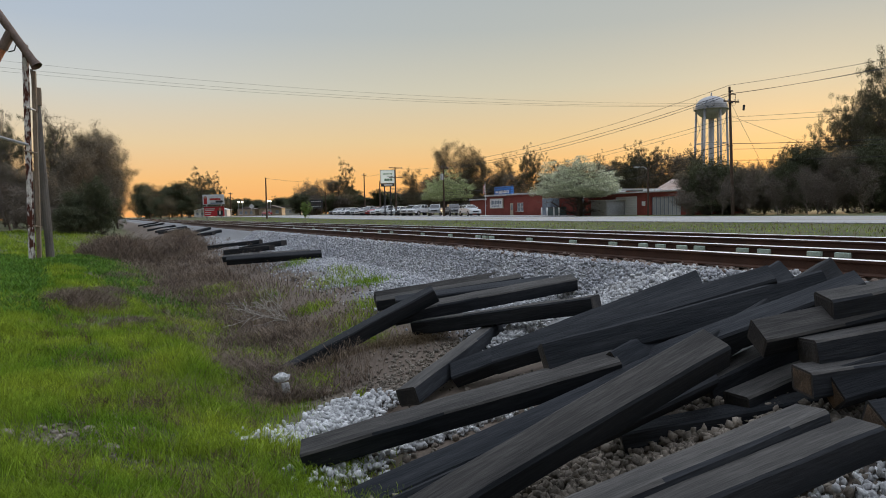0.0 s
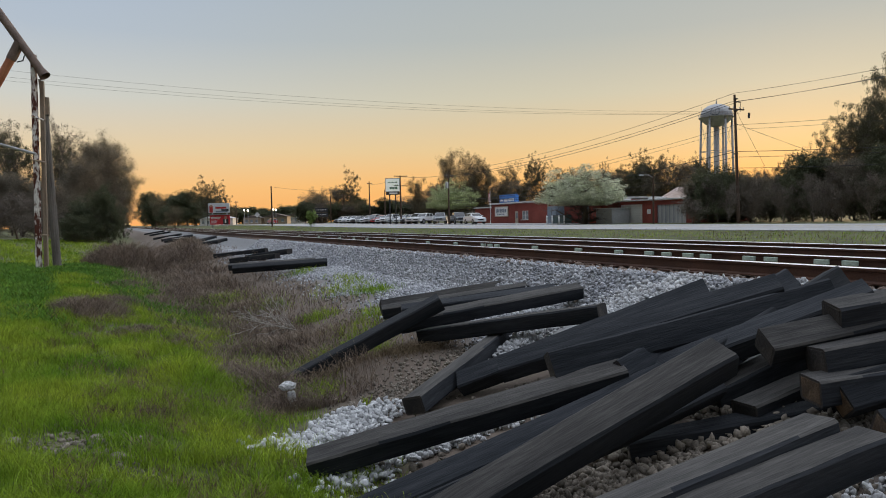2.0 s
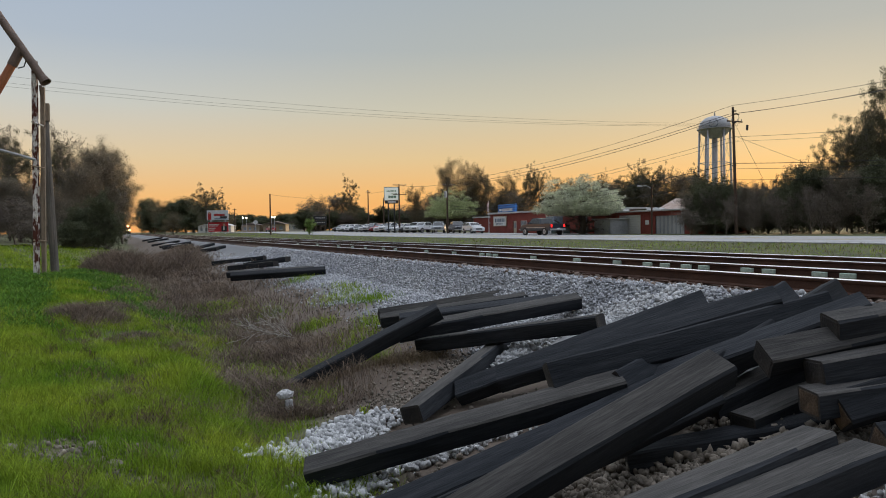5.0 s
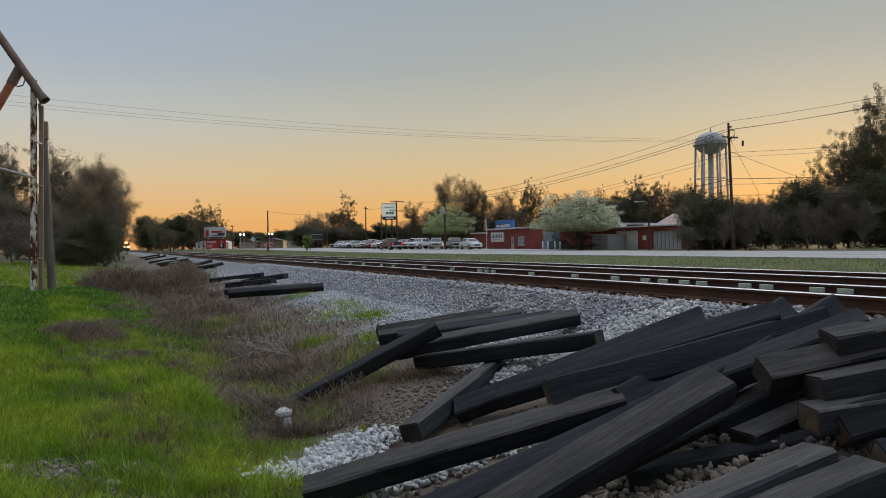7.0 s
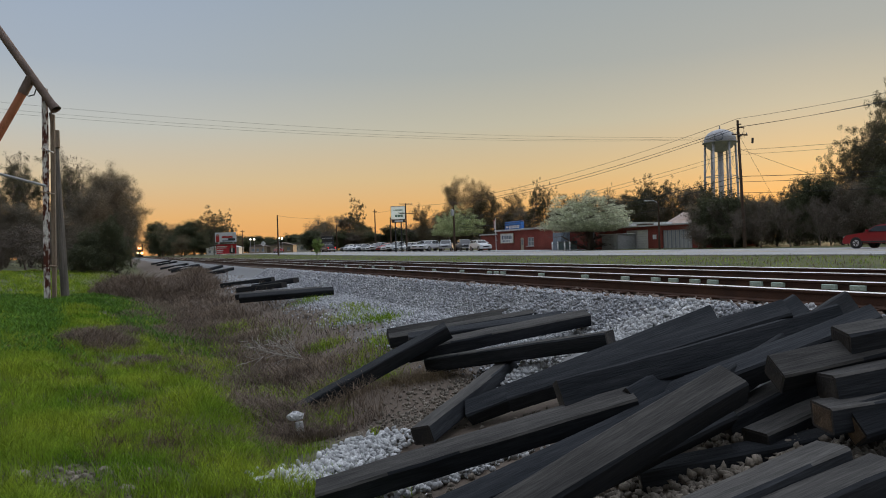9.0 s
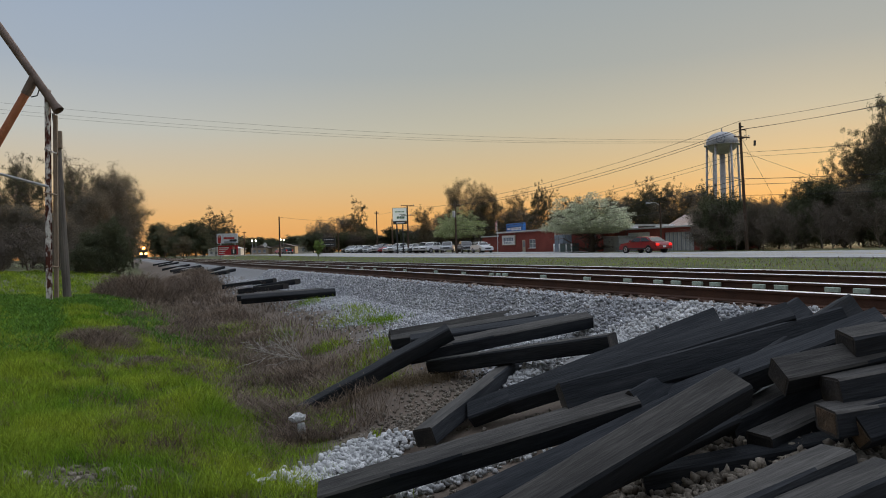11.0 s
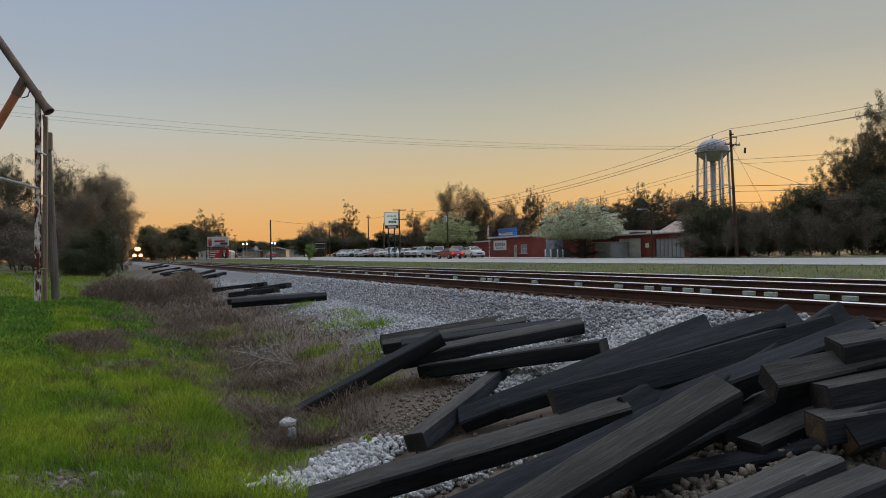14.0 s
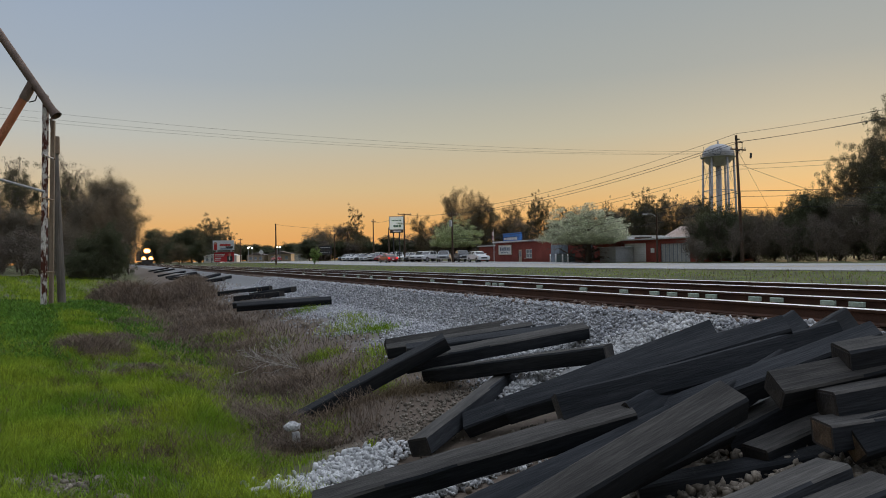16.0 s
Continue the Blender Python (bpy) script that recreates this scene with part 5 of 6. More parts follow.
def build_far():
    tan, cream = surf("tan_wall", (0.36, 0.28, 0.20), (0.44, 0.35, 0.26)), surf("cream_wall", (0.55, 0.52, 0.46), (0.63, 0.6, 0.54))
    shingle = surf("brown_shingle", (0.10, 0.08, 0.07), (0.16, 0.13, 0.11))
    low_house(36.0, 260.0, 9, 6, 2.4, cream, M_TRIM, "long cream building far down the road")
    low_house(45.0, 248.0, 6, 6, 2.4, tan, shingle, "tan gabled house far down the road")
    low_house(53.0, 246.0, 8, 6, 2.6, tan, shingle, "tan building with a brown roof far down the road")
    low_house(64.0, 262.0, 7, 6, 3.0, cream, shingle, "pale shop building far down the road")
    low_house(28.0, 225.0, 5, 8, 2.0, M_WHITEPAINT, M_TRIM, "white shed beside the billboard")
    lamp = glow("lit_lamp_glass", (1.0, 0.9, 0.7), 5.0)
    for x, y, z in ((33.0, 196.0, 4.6), (34.0, 196.0, 4.55), (41.0, 196.0, 4.7), (41.8, 196.0, 4.65)):
        t = thing("yard_light", pose(x, y, float(ground_z(x, y))), "lit yard light on a slim post", "street lamp", "yard lights down the road")
        part("post", tube((0, 0, 0), (0, 0, z - 0.7), 0.06, 0.05, 8), M_METAL, t)
        bm = bmesh.new()
        bmesh.ops.create_icosphere(bm, subdivisions=2, radius=0.24, matrix=Matrix.Translation((0, 0, z - 0.5)))
        part("lamp", bm, lamp, t, "glowing lamp", smooth=True)
    s = thing("warning_sign", pose(33.5, 180.0, float(ground_z(33.5, 180))), "pale diamond road sign seen from behind", "sign")
    part("post", box(0.08, 0.08, 2.2, (0, 0, 1.1)), M_METAL, s)
    part("plate", box(1.0, 0.04, 1.0, (0, 0, 0), m=Matrix.Translation((0, -0.05, 2.6)) @ pose(0, 0, 0, 0, 45, -25)), M_TRIM, s)
    b = thing("sapling", pose(27.5, 104.0, float(ground_z(27.5, 104))), "small bright green sapling on the verge", "shrub")
    rnd = random.Random(3)
    segs, tips = limbs(rnd, 1.9, 2, 0.5, 0.03, 0.0, (4, 2), 0.05, 0.15)
    piece("stem", limb_mesh("stem", segs, M_BARK), b)
    piece("crown", leaf_mesh("crown", np.random.RandomState(3), [p for p, _ in tips], 40, 0.22, 0.07, M_YOUNG), b)


build_far()


# ---- vehicles ----
M_GLASS = surf("dark_car_glass", (0.015, 0.017, 0.02), (0.03, 0.033, 0.036), 1, 0.08, 0, 10, fine=0.05, spec=0.6)
M_TYRE = surf("black_tyre_rubber", (0.015, 0.015, 0.015), (0.03, 0.03, 0.03), 5, 0.85, 0.2, 60)
M_RIM = surf("alloy_wheel", (0.5, 0.5, 0.52), (0.6, 0.6, 0.62), 5, 0.35, 0, metal=0.8)
M_TAIL = glow("red_tail_light", (0.9, 0.02, 0.015), 1.6)
M_LENS = surf("clear_headlight", (0.6, 0.62, 0.65), (0.75, 0.77, 0.8), 5, 0.15, 0)
M_BLACKTRIM = surf("black_plastic_trim", (0.02, 0.02, 0.02), (0.035, 0.035, 0.035), 5, 0.6, 0)


def paint(name, c):
    m = surf(name, c, tuple(v * 0.85 for v in c), 0.8, 0.28, 0, 10, fine=0.06)
    m.node_tree.nodes["Principled BSDF"].inputs["Coat Weight"].default_value = 0.6
    return m


SHAPES = {
    "sedan": (4.8, 1.84, [(-2.4, 0.35), (-2.4, 0.72), (-2.25, 0.92), (-1.75, 1.0), (1.05, 0.98), (2.2, 0.82), (2.4, 0.62), (2.38, 0.30)],
              [(-1.85, 0.99), (-1.05, 1.40), (-0.3, 1.46), (0.35, 1.40), (1.15, 0.97)], (-1.45, 1.50), 0.33),
    "suv": (4.6, 1.86, [(-2.3, 0.38), (-2.3, 0.85), (-2.25, 1.08), (0.95, 1.06), (2.1, 0.92), (2.3, 0.72), (2.28, 0.34)],
            [(-2.22, 1.06), (-1.95, 1.60), (-0.4, 1.68), (0.35, 1.58), (1.15, 1.04)], (-1.4, 1.42), 0.36),
    "pickup": (5.85, 2.0, [(-2.9, 0.5), (-2.9, 0.95), (-2.88, 1.18), (1.25, 1.22), (2.6, 1.12), (2.9, 0.9), (2.92, 0.45)],
               [(-1.0, 1.2), (-0.75, 1.78), (0.1, 1.88), (0.75, 1.82), (1.5, 1.21)], (-1.85, 1.9), 0.41),
}


def vehicle(kind, paintwork, label, lit=False, name=None):
    """Front towards +x, wheels on z = 0; wheels are children, so that they can turn."""
    length, width, low, high, axles, r = SHAPES[kind]
    t = thing(name or {"sedan": "car", "suv": "car", "pickup": "pickup_truck"}[kind], pose(0, 0, 0), label, "truck" if kind == "pickup" else "car")
    body = part("body", prism(low, width, bevel=0.06), paintwork, t, smooth=False)
    bm = prism(high, width - 0.16, bevel=0.05)
    top = max(z for _, z in high)
    for v in bm.verts:
        k = (v.co.z - low[2][1]) / (top - low[2][1])
        v.co.y *= 1 - 0.16 * max(0, min(1, k))
    part("cabin", bm, paintwork, t)
    # glass a little proud of the cabin
    g0, g1 = low[2][1] + 0.10, top - 0.10
    def edge(zq, pts):
        return np.interp(zq, [p[1] for p in pts], [p[0] for p in pts])
    rear, front = [high[0], high[1]], [high[-1], high[-2]]
    for sy in (-1, 1):
        xs0, xs1 = edge(g0, rear) + 0.22, edge(g0, front) - 0.18
        xt0, xt1 = edge(g1, rear) + 0.20, edge(g1, front) - 0.06
        mid0, mid1 = (xs0 + xs1) / 2, (xt0 + xt1) / 2
        for a, b, c, d in ((xs0, mid0 - 0.04, mid1 - 0.04, xt0), (mid0 + 0.04, xs1, xt1, mid1 + 0.04)):
            bm = bmesh.new()
            vs = []
            for off in (0.0, 0.012):
                row = []
                for x, z in ((a, g0), (b, g0), (c, g1), (d, g1)):
                    k = (z - low[2][1]) / (top - low[2][1])
                    row.append(bm.verts.new((x, sy * ((width - 0.16) / 2 * (1 - 0.16 * k) + off), z)))
                vs.append(row)
            bm.faces.new(vs[1])
            for i in range(4):
                bm.faces.new((vs[0][i], vs[0][(i + 1) % 4], vs[1][(i + 1) % 4], vs[1][i]))
            bmesh.ops.recalc_face_normals(bm, faces=bm.faces[:])
            part("side_window", bm, M_GLASS, t)
        part("mirror", box(0.12, 0.2, 0.14, (xs1 - 0.1, sy * (width / 2 + 0.06), g0 + 0.06), bevel=0.03), paintwork, t)
        part("door_handle", box(0.16, 0.03, 0.03, (mid0 - 0.25, sy * (width / 2 + 0.005), low[2][1] - 0.12)), M_BLACKTRIM, t)
        part("sill", box(length * 0.5, 0.05, 0.1, (0, sy * (width / 2 - 0.01), low[0][1] + 0.06), bevel=0.015), M_BLACKTRIM, t)
        part("headlight", box(0.16, 0.34, 0.16, (length / 2 - 0.12, sy * (width / 2 - 0.24), low[-2][1] + 0.06), bevel=0.03), M_LENS, t)
        part("taillight", box(0.1, 0.3 if kind != "pickup" else 0.16, 0.2 if kind != "pickup" else 0.3, (-length / 2 + 0.02, sy * (width / 2 - 0.2), low[2][1] - 0.18), bevel=0.02), M_TAIL if lit else surf("red_lens", (0.25, 0.02, 0.02), (0.3, 0.03, 0.03)) if "red_lens" not in bpy.data.materials else bpy.data.materials["red_lens"], t)
    for pts, nm in ((front, "windscreen"), (rear, "rear_window")):
        sgn = 1 if nm == "windscreen" else -1
        bm = bmesh.new()
        vs = []
        for z, s in ((g0, -1), (g0, 1), (g1, 1), (g1, -1)):
            k = (z - low[2][1]) / (top - low[2][1])
            vs.append(bm.verts.new((edge(z, pts) + sgn * 0.018, s * ((width - 0.36) / 2 * (1 - 0.16 * k)), z)))
        bm.faces.new(vs)
        got = bmesh.ops.extrude_face_region(bm, geom=bm.faces[:])
        bmesh.ops.translate(bm, verts=[v for v in got["geom"] if isinstance(v, bmesh.types.BMVert)], vec=(-sgn * 0.02, 0, 0))
        part(nm, bm, M_GLASS, t)
    part("grille", box(0.05, width * 0.5, 0.2, (length / 2 - 0.01, 0, low[-2][1] - 0.08), bevel=0.02), M_BLACKTRIM, t)
    part("bumper", box(0.14, width - 0.1, 0.18, (length / 2 - 0.04, 0, low[-1][1] + 0.1), bevel=0.04), paintwork if kind != "pickup" else M_RIM, t)
    part("bumper", box(0.14, width - 0.1, 0.18, (-length / 2 + 0.03, 0, low[0][1] + 0.12), bevel=0.04), paintwork if kind != "pickup" else M_RIM, t)
    part("number_plate", box(0.02, 0.32, 0.15, (-length / 2 - 0.045, 0, low[0][1] + 0.2)), M_WHITEPAINT, t)
    if kind == "pickup":
        part("bed_opening", box(1.75, width - 0.3, 0.02, (-1.95, 0, 1.205)), M_BLACKTRIM, t)
        for sy in (-1, 1):
            part("bed_rail", box(1.85, 0.1, 0.06, (-1.95, sy * (width / 2 - 0.08), 1.225), bevel=0.02), paintwork, t)
            part("side_strip", box(3.6, 0.03, 0.06, (-0.2, sy * (width / 2 + 0.005), 0.82)), M_RIM, t)
    wheels = []
    for ax in axles:
        for sy in (-1, 1):
            w = new("wheel")
            w.parent = t
            w.matrix_basis = pose(ax, sy * (width / 2 - 0.1), r)
            bm = tube((0, -0.11, 0), (0, 0.11, 0), r, r, 22)
            bmesh.ops.bevel(bm, geom=[e for e in bm.edges if abs(e.verts[0].co.y - e.verts[1].co.y) < 0.01], offset=0.03, segments=2, affect="EDGES")
            part("tyre", bm, M_TYRE, w)
            bm = tube((0, sy * 0.095, 0), (0, sy * 0.122, 0), r * 0.64, r * 0.6, 16)
            part("rim", bm, M_RIM, w)
            for i in range(5):
                a = math.tau * i / 5
                part("spoke", box(r * 0.5, 0.02, 0.05, (r * 0.3, sy * 0.125, 0), m=pose(0, 0, 0, 0, math.degrees(a), 0)), M_BLACKTRIM, w)
            bm = tube((0, sy * 0.02, 0), (0, sy * 0.1, 0), r * 1.12, r * 1.12, 22)
            arch = part("wheel_arch", bm, M_BLACKTRIM, t, m=pose(ax, sy * (width / 2 - 0.09), r))
            wheels.append(w)
    return t, wheels, r


P_WHITE, P_SILVER, P_DARK = paint("white_car_paint", (0.78, 0.79, 0.80)), paint("silver_car_paint", (0.40, 0.42, 0.44)), paint("charcoal_car_paint", (0.05, 0.055, 0.065))
P_RED, P_NAVY, P_MAROON = paint("red_car_paint", (0.42, 0.02, 0.025)), paint("navy_car_paint", (0.025, 0.035, 0.055)), paint("maroon_car_paint", (0.30, 0.012, 0.018))


def park(kind, paintwork, label, places):
    ob, _, _ = vehicle(kind, paintwork, label)
    tagged(ob, group="cars parked on the lot")
    first = True
    for x, y, turn in places:
        m = pose(x, y, float(ground_z(x, y)) + 0.05, 0, 0, turn)
        if first:
            ob.matrix_basis, first = m, False
        else:
            copy_thing(ob, m)


park("suv", P_WHITE, "white estate car parked nose-in on the lot", [(49.0, 90.6, -95), (49.3, 118.5, 200), (49.2, 128.0, 200), (49.2, 137.5, 200), (49.2, 147.0, 200), (49.2, 153.0, 200), (52.5, 142.0, 200), (52.5, 150.0, 200)])
park("pickup", P_WHITE, "white pickup truck parked on the lot", [(49.4, 112.0, 205), (49.4, 109.0, 205), (49.3, 124.5, 203)])
park("pickup", P_SILVER, "grey pickup truck parked on the lot", [(49.0, 102.5, 240), (49.3, 134.0, 203)])
park("pickup", P_DARK, "dark pickup truck parked on the lot", [(49.4, 96.8, 255)])
park("sedan", P_SILVER, "silver saloon car parked on the lot", [(49.3, 121.5, 203), (49.3, 140.5, 203), (49.3, 150.0, 203), (52.5, 146.0, 200)])
park("suv", P_DARK, "dark car parked on the lot", [(49.3, 115.0, 203), (49.3, 144.0, 203), (49.2, 156.0, 203)])
park("suv", P_RED, "red car parked on the lot", [(49.3, 131.0, 203), (41.5, 200.0, 95)])
TRUCK, TRUCK_WHEELS, TRUCK_R = vehicle("pickup", P_NAVY, "dark blue crew-cab pickup truck driving along the road", lit=True)
CAR, CAR_WHEELS, CAR_R = vehicle("sedan", P_MAROON, "red saloon car driving along the road", lit=True)


# ---- train ----
def build_train():
    black = surf("black_loco_paint", (0.03, 0.03, 0.032), (0.06, 0.055, 0.05), 1, 0.5, 0.1, 10)
    head = glow("headlight_glass", (1.0, 0.66, 0.28), 9.0)
    # added orange glow that imitates bloom round the headlights
    warm = glow("warm_reflector", (1.0, 0.40, 0.10), 2.2)
    t = thing("locomotive", pose(0, 0, 0), "dark diesel locomotive with three bright headlights", "locomotive")
    part("frame", box(3.0, 20, 0.5, (0, 10, 1.3), bevel=0.05), black, t)
    part("nose", box(2.0, 2.2, 1.7, (0, 1.7, 2.35), bevel=0.12), black, t)
    part("cab", box(3.0, 2.6, 2.7, (0, 4.0, 3.0), bevel=0.12), black, t)
    part("hood", box(2.0, 13.0, 2.3, (0, 12.0, 2.75), bevel=0.1), black, t)
    part("pilot", prism([(-1.4, 0.15), (1.4, 0.15), (1.45, 1.1), (-1.45, 1.1)], 0.3, m=pose(0, 0.15, 0)), black, t)
    for sx in (-0.75, 0.75):
        part("windscreen", box(0.9, 0.05, 0.6, (sx, 2.68, 3.75), bevel=0.02), M_GLASS, t)
        part("handrail", tube((sx * 1.8, 0.4, 1.5), (sx * 1.8, 0.4, 2.6), 0.03, 0.03, 6), M_WHITEPAINT, t)
    for x, z, r in ((-0.3, 4.1, 0.42), (0.3, 4.1, 0.42), (-0.95, 1.75, 0.42), (0.95, 1.75, 0.42)):
        y0 = 2.6 if z > 3 else 0.6
        part("lamp_housing", tube((x, y0 + 0.2, z), (x, y0, z), r * 1.1, r * 1.15, 14), black, t)
        # glowing disc wider than the lamp, painted bloom and no lamp part
        part("reflector", tube((x, y0, z), (x, y0 - 0.02, z), r * 1.7, r * 1.7, 18), warm, t)
        part("headlight", tube((x, y0 - 0.02, z), (x, y0 - 0.06, z), r, r * 0.9, 14), head, t, "blazing warm headlight")
    for y in (4.0, 16.0):
        part("truck_frame", box(2.4, 4.0, 0.5, (0, y, 0.75), bevel=0.05), black, t)
        for dy in (-1.5, 0, 1.5):
            for sx in (-0.75, 0.75):
                part("wheel", tube((sx - 0.06, y + dy, 0.5), (sx + 0.06, y + dy, 0.5), 0.5, 0.5, 20), M_RUST, t)
    cars = []
    for i in range(3):
        c = thing("freight_car", pose(0, 0, 0), "dark boxy freight car behind the locomotive", "freight car", "freight cars of the train")
        part("body", box(2.9, 15.5, 3.2, (0, 8, 2.9), bevel=0.06), M_RUST, c)
        part("roof", prism([(-1.45, 0), (1.45, 0), (0, 0.3)], 15.5, m=pose(0, 8, 4.5)), black, c)
        for y in (2.5, 13.5):
            part("truck_frame", box(2.3, 2.6, 0.5, (0, y, 0.7), bevel=0.05), black, c)
            for dy in (-0.9, 0.9):
                for sx in (-0.75, 0.75):
                    part("wheel", tube((sx - 0.06, y + dy, 0.45), (sx + 0.06, y + dy, 0.45), 0.45, 0.45, 18), M_RUST, c)
        cars.append(c)
    return t, cars


LOCO, FREIGHT = build_train()



# ---- stones ----
def ico():
    bm = bmesh.new()
    bmesh.ops.create_icosphere(bm, subdivisions=1, radius=1)
    v = np.array([tuple(x.co) for x in bm.verts])
    f = np.array([[x.index for x in fc.verts] for fc in bm.faces])
    bm.free()
    return v, f


ICO_V, ICO_F = ico()


def stones(name, rs, x, y, size, mat, label, sink=0.3, pile=0.0, parent=None):
    """Crushed stones of uneven shape, joined."""
    n = len(x)
    v = np.repeat(ICO_V[None], n, 0) * (1 + rs.uniform(-0.45, 0.4, (n, len(ICO_V), 1)))
    v = v * rs.uniform(0.5, 1.35, (n, 1, 3)) * size[:, None, None]
    a = rs.uniform(0, math.tau, (n, 2))
    c, s = np.cos(a), np.sin(a)
    rz = np.zeros((n, 3, 3))
    rz[:, 0, 0], rz[:, 0, 1], rz[:, 1, 0], rz[:, 1, 1], rz[:, 2, 2] = c[:, 0], -s[:, 0], s[:, 0], c[:, 0], 1
    rx = np.zeros((n, 3, 3))
    rx[:, 1, 1], rx[:, 1, 2], rx[:, 2, 1], rx[:, 2, 2], rx[:, 0, 0] = c[:, 1], -s[:, 1], s[:, 1], c[:, 1], 1
    v = np.einsum("nij,njk,nvk->nvi", rz, rx, v)
    z = ground_z(x, y) + size * (0.6 - sink) + rs.random(n) ** 2 * pile
    v = v + np.stack([x, y, z], 1)[:, None]
    f = ICO_F[None] + (np.arange(n) * len(ICO_V))[:, None, None]
    me = bpy.data.meshes.new(name)
    me.vertices.add(n * len(ICO_V))
    me.vertices.foreach_set("co", v.astype(np.float32).ravel())
    k = n * len(ICO_F)
    me.loops.add(k * 3)
    me.loops.foreach_set("vertex_index", f.astype(np.int32).ravel())
    me.polygons.add(k)
    me.polygons.foreach_set("loop_start", np.arange(0, k * 3, 3, dtype=np.int32))
    me.update()
    me.validate()
    me.materials.append(mat)
    return tagged(new(name, me), label, "gravel", kind="stuff")


def cluster(rs, spots):
    xs, ys = [], []
    for x, y, rx, ry, turn, n in spots:
        a, b = rs.normal(0, rx / 1.6, n), rs.normal(0, ry / 1.6, n)
        c, s = math.cos(radians(turn)), math.sin(radians(turn))
        xs.append(x + a * c - b * s)
        ys.append(y + a * s + b * c)
    return np.concatenate(xs), np.concatenate(ys)


def build_stones():
    rs = np.random.RandomState(21)
    # the ballast slope, thinning into the dirt
    n = 60000
    y = 3.5 + 30 * rs.random(n) ** 1.35
    x = 3.7 + rs.random(n) * 2.95
    edge = 4.55 + 0.25 * np.sin(y * 1.7) + 0.15 * np.sin(y * 4.1) - 0.35 * smoothstep(11, 5, y)
    keep = rs.random(n) < smoothstep(-0.5, 0.25, x - edge) * 0.97 + 0.05
    keep &= ~((y < 7.1 - 0.25 * (x - 4.4)) & (x < 5.9))
    x, y = x[keep], y[keep]
    stones("ballast_stones", rs, x, y, rs.uniform(0.015, 0.030, len(x)) * (1 + 0.35 * smoothstep(10, 30, y)), M_BALLAST, "grey crushed stone ballast on the track's shoulder", pile=0.02)
    n = 15000
    x, y = rs.uniform(6.3, 13.6, n), 0.5 + 40 * rs.random(n) ** 1.5
    stones("track_ballast", rs, x, y, rs.uniform(0.02, 0.04, n), surf("rust_stained_ballast", (0.16, 0.11, 0.085), (0.28, 0.22, 0.18), 1.2, 0.95, 0.4, 45, island=0.35), "rust-stained ballast between the rails", pile=0.02)
    x, y = cluster(rs, [(1.85, 6.20, 0.52, 0.15, 16, 1500), (1.38, 5.92, 0.16, 0.14, 30, 170), (1.62, 5.08, 0.22, 0.2, 0, 420), (2.25, 5.2, 0.5, 0.10, -4, 480), (2.9, 5.25, 0.4, 0.10, -10, 220),
                        (4.45, 6.85, 0.5, 0.15, 22, 1000), (5.2, 7.12, 0.45, 0.17, 10, 1100), (5.8, 6.8, 0.32, 0.18, -45, 800), (6.1, 6.2, 0.3, 0.2, -55, 500), (6.25, 5.0, 0.4, 0.25, 0, 300), (3.55, 2.15, 0.42, 0.3, 20, 900)])
    stones("white_gravel", rs, x, y, rs.uniform(0.017, 0.037, len(x)), M_WHITE, "fresh white crushed limestone spilled under the ties", pile=0.06)
    # last two spots are added gravel standing in for shade in the heap's gaps
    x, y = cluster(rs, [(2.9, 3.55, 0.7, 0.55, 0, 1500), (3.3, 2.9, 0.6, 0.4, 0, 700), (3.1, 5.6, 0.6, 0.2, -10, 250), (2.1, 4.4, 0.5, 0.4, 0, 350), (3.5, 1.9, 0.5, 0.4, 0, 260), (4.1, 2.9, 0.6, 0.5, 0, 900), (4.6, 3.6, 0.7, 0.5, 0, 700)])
    stones("brown_gravel", rs, x, y, rs.uniform(0.02, 0.042, len(x)), M_TAN, "dusty brown rock under the heap, darkened to stand for its shade", pile=0.04)
    x, y = cluster(rs, [(2.9, 6.9, 0.8, 0.45, -15, 900), (3.6, 7.2, 0.6, 0.4, 0, 400), (-0.45, 6.05, 0.4, 0.25, 0, 260), (0.0, 5.5, 0.3, 0.3, 0, 110), (3.9, 12.0, 0.7, 2.5, 0, 350), (1.2, 6.2, 0.3, 0.15, 0, 110), (0.1, 4.6, 0.15, 0.2, 0, 40), (4.2, 17.0, 0.5, 4, 0, 200)])
    stones("pebbles", rs, x, y, rs.uniform(0.008, 0.026, len(x)), M_TAN, "small pale pebbles in bare dirt", sink=0.2)


build_stones()


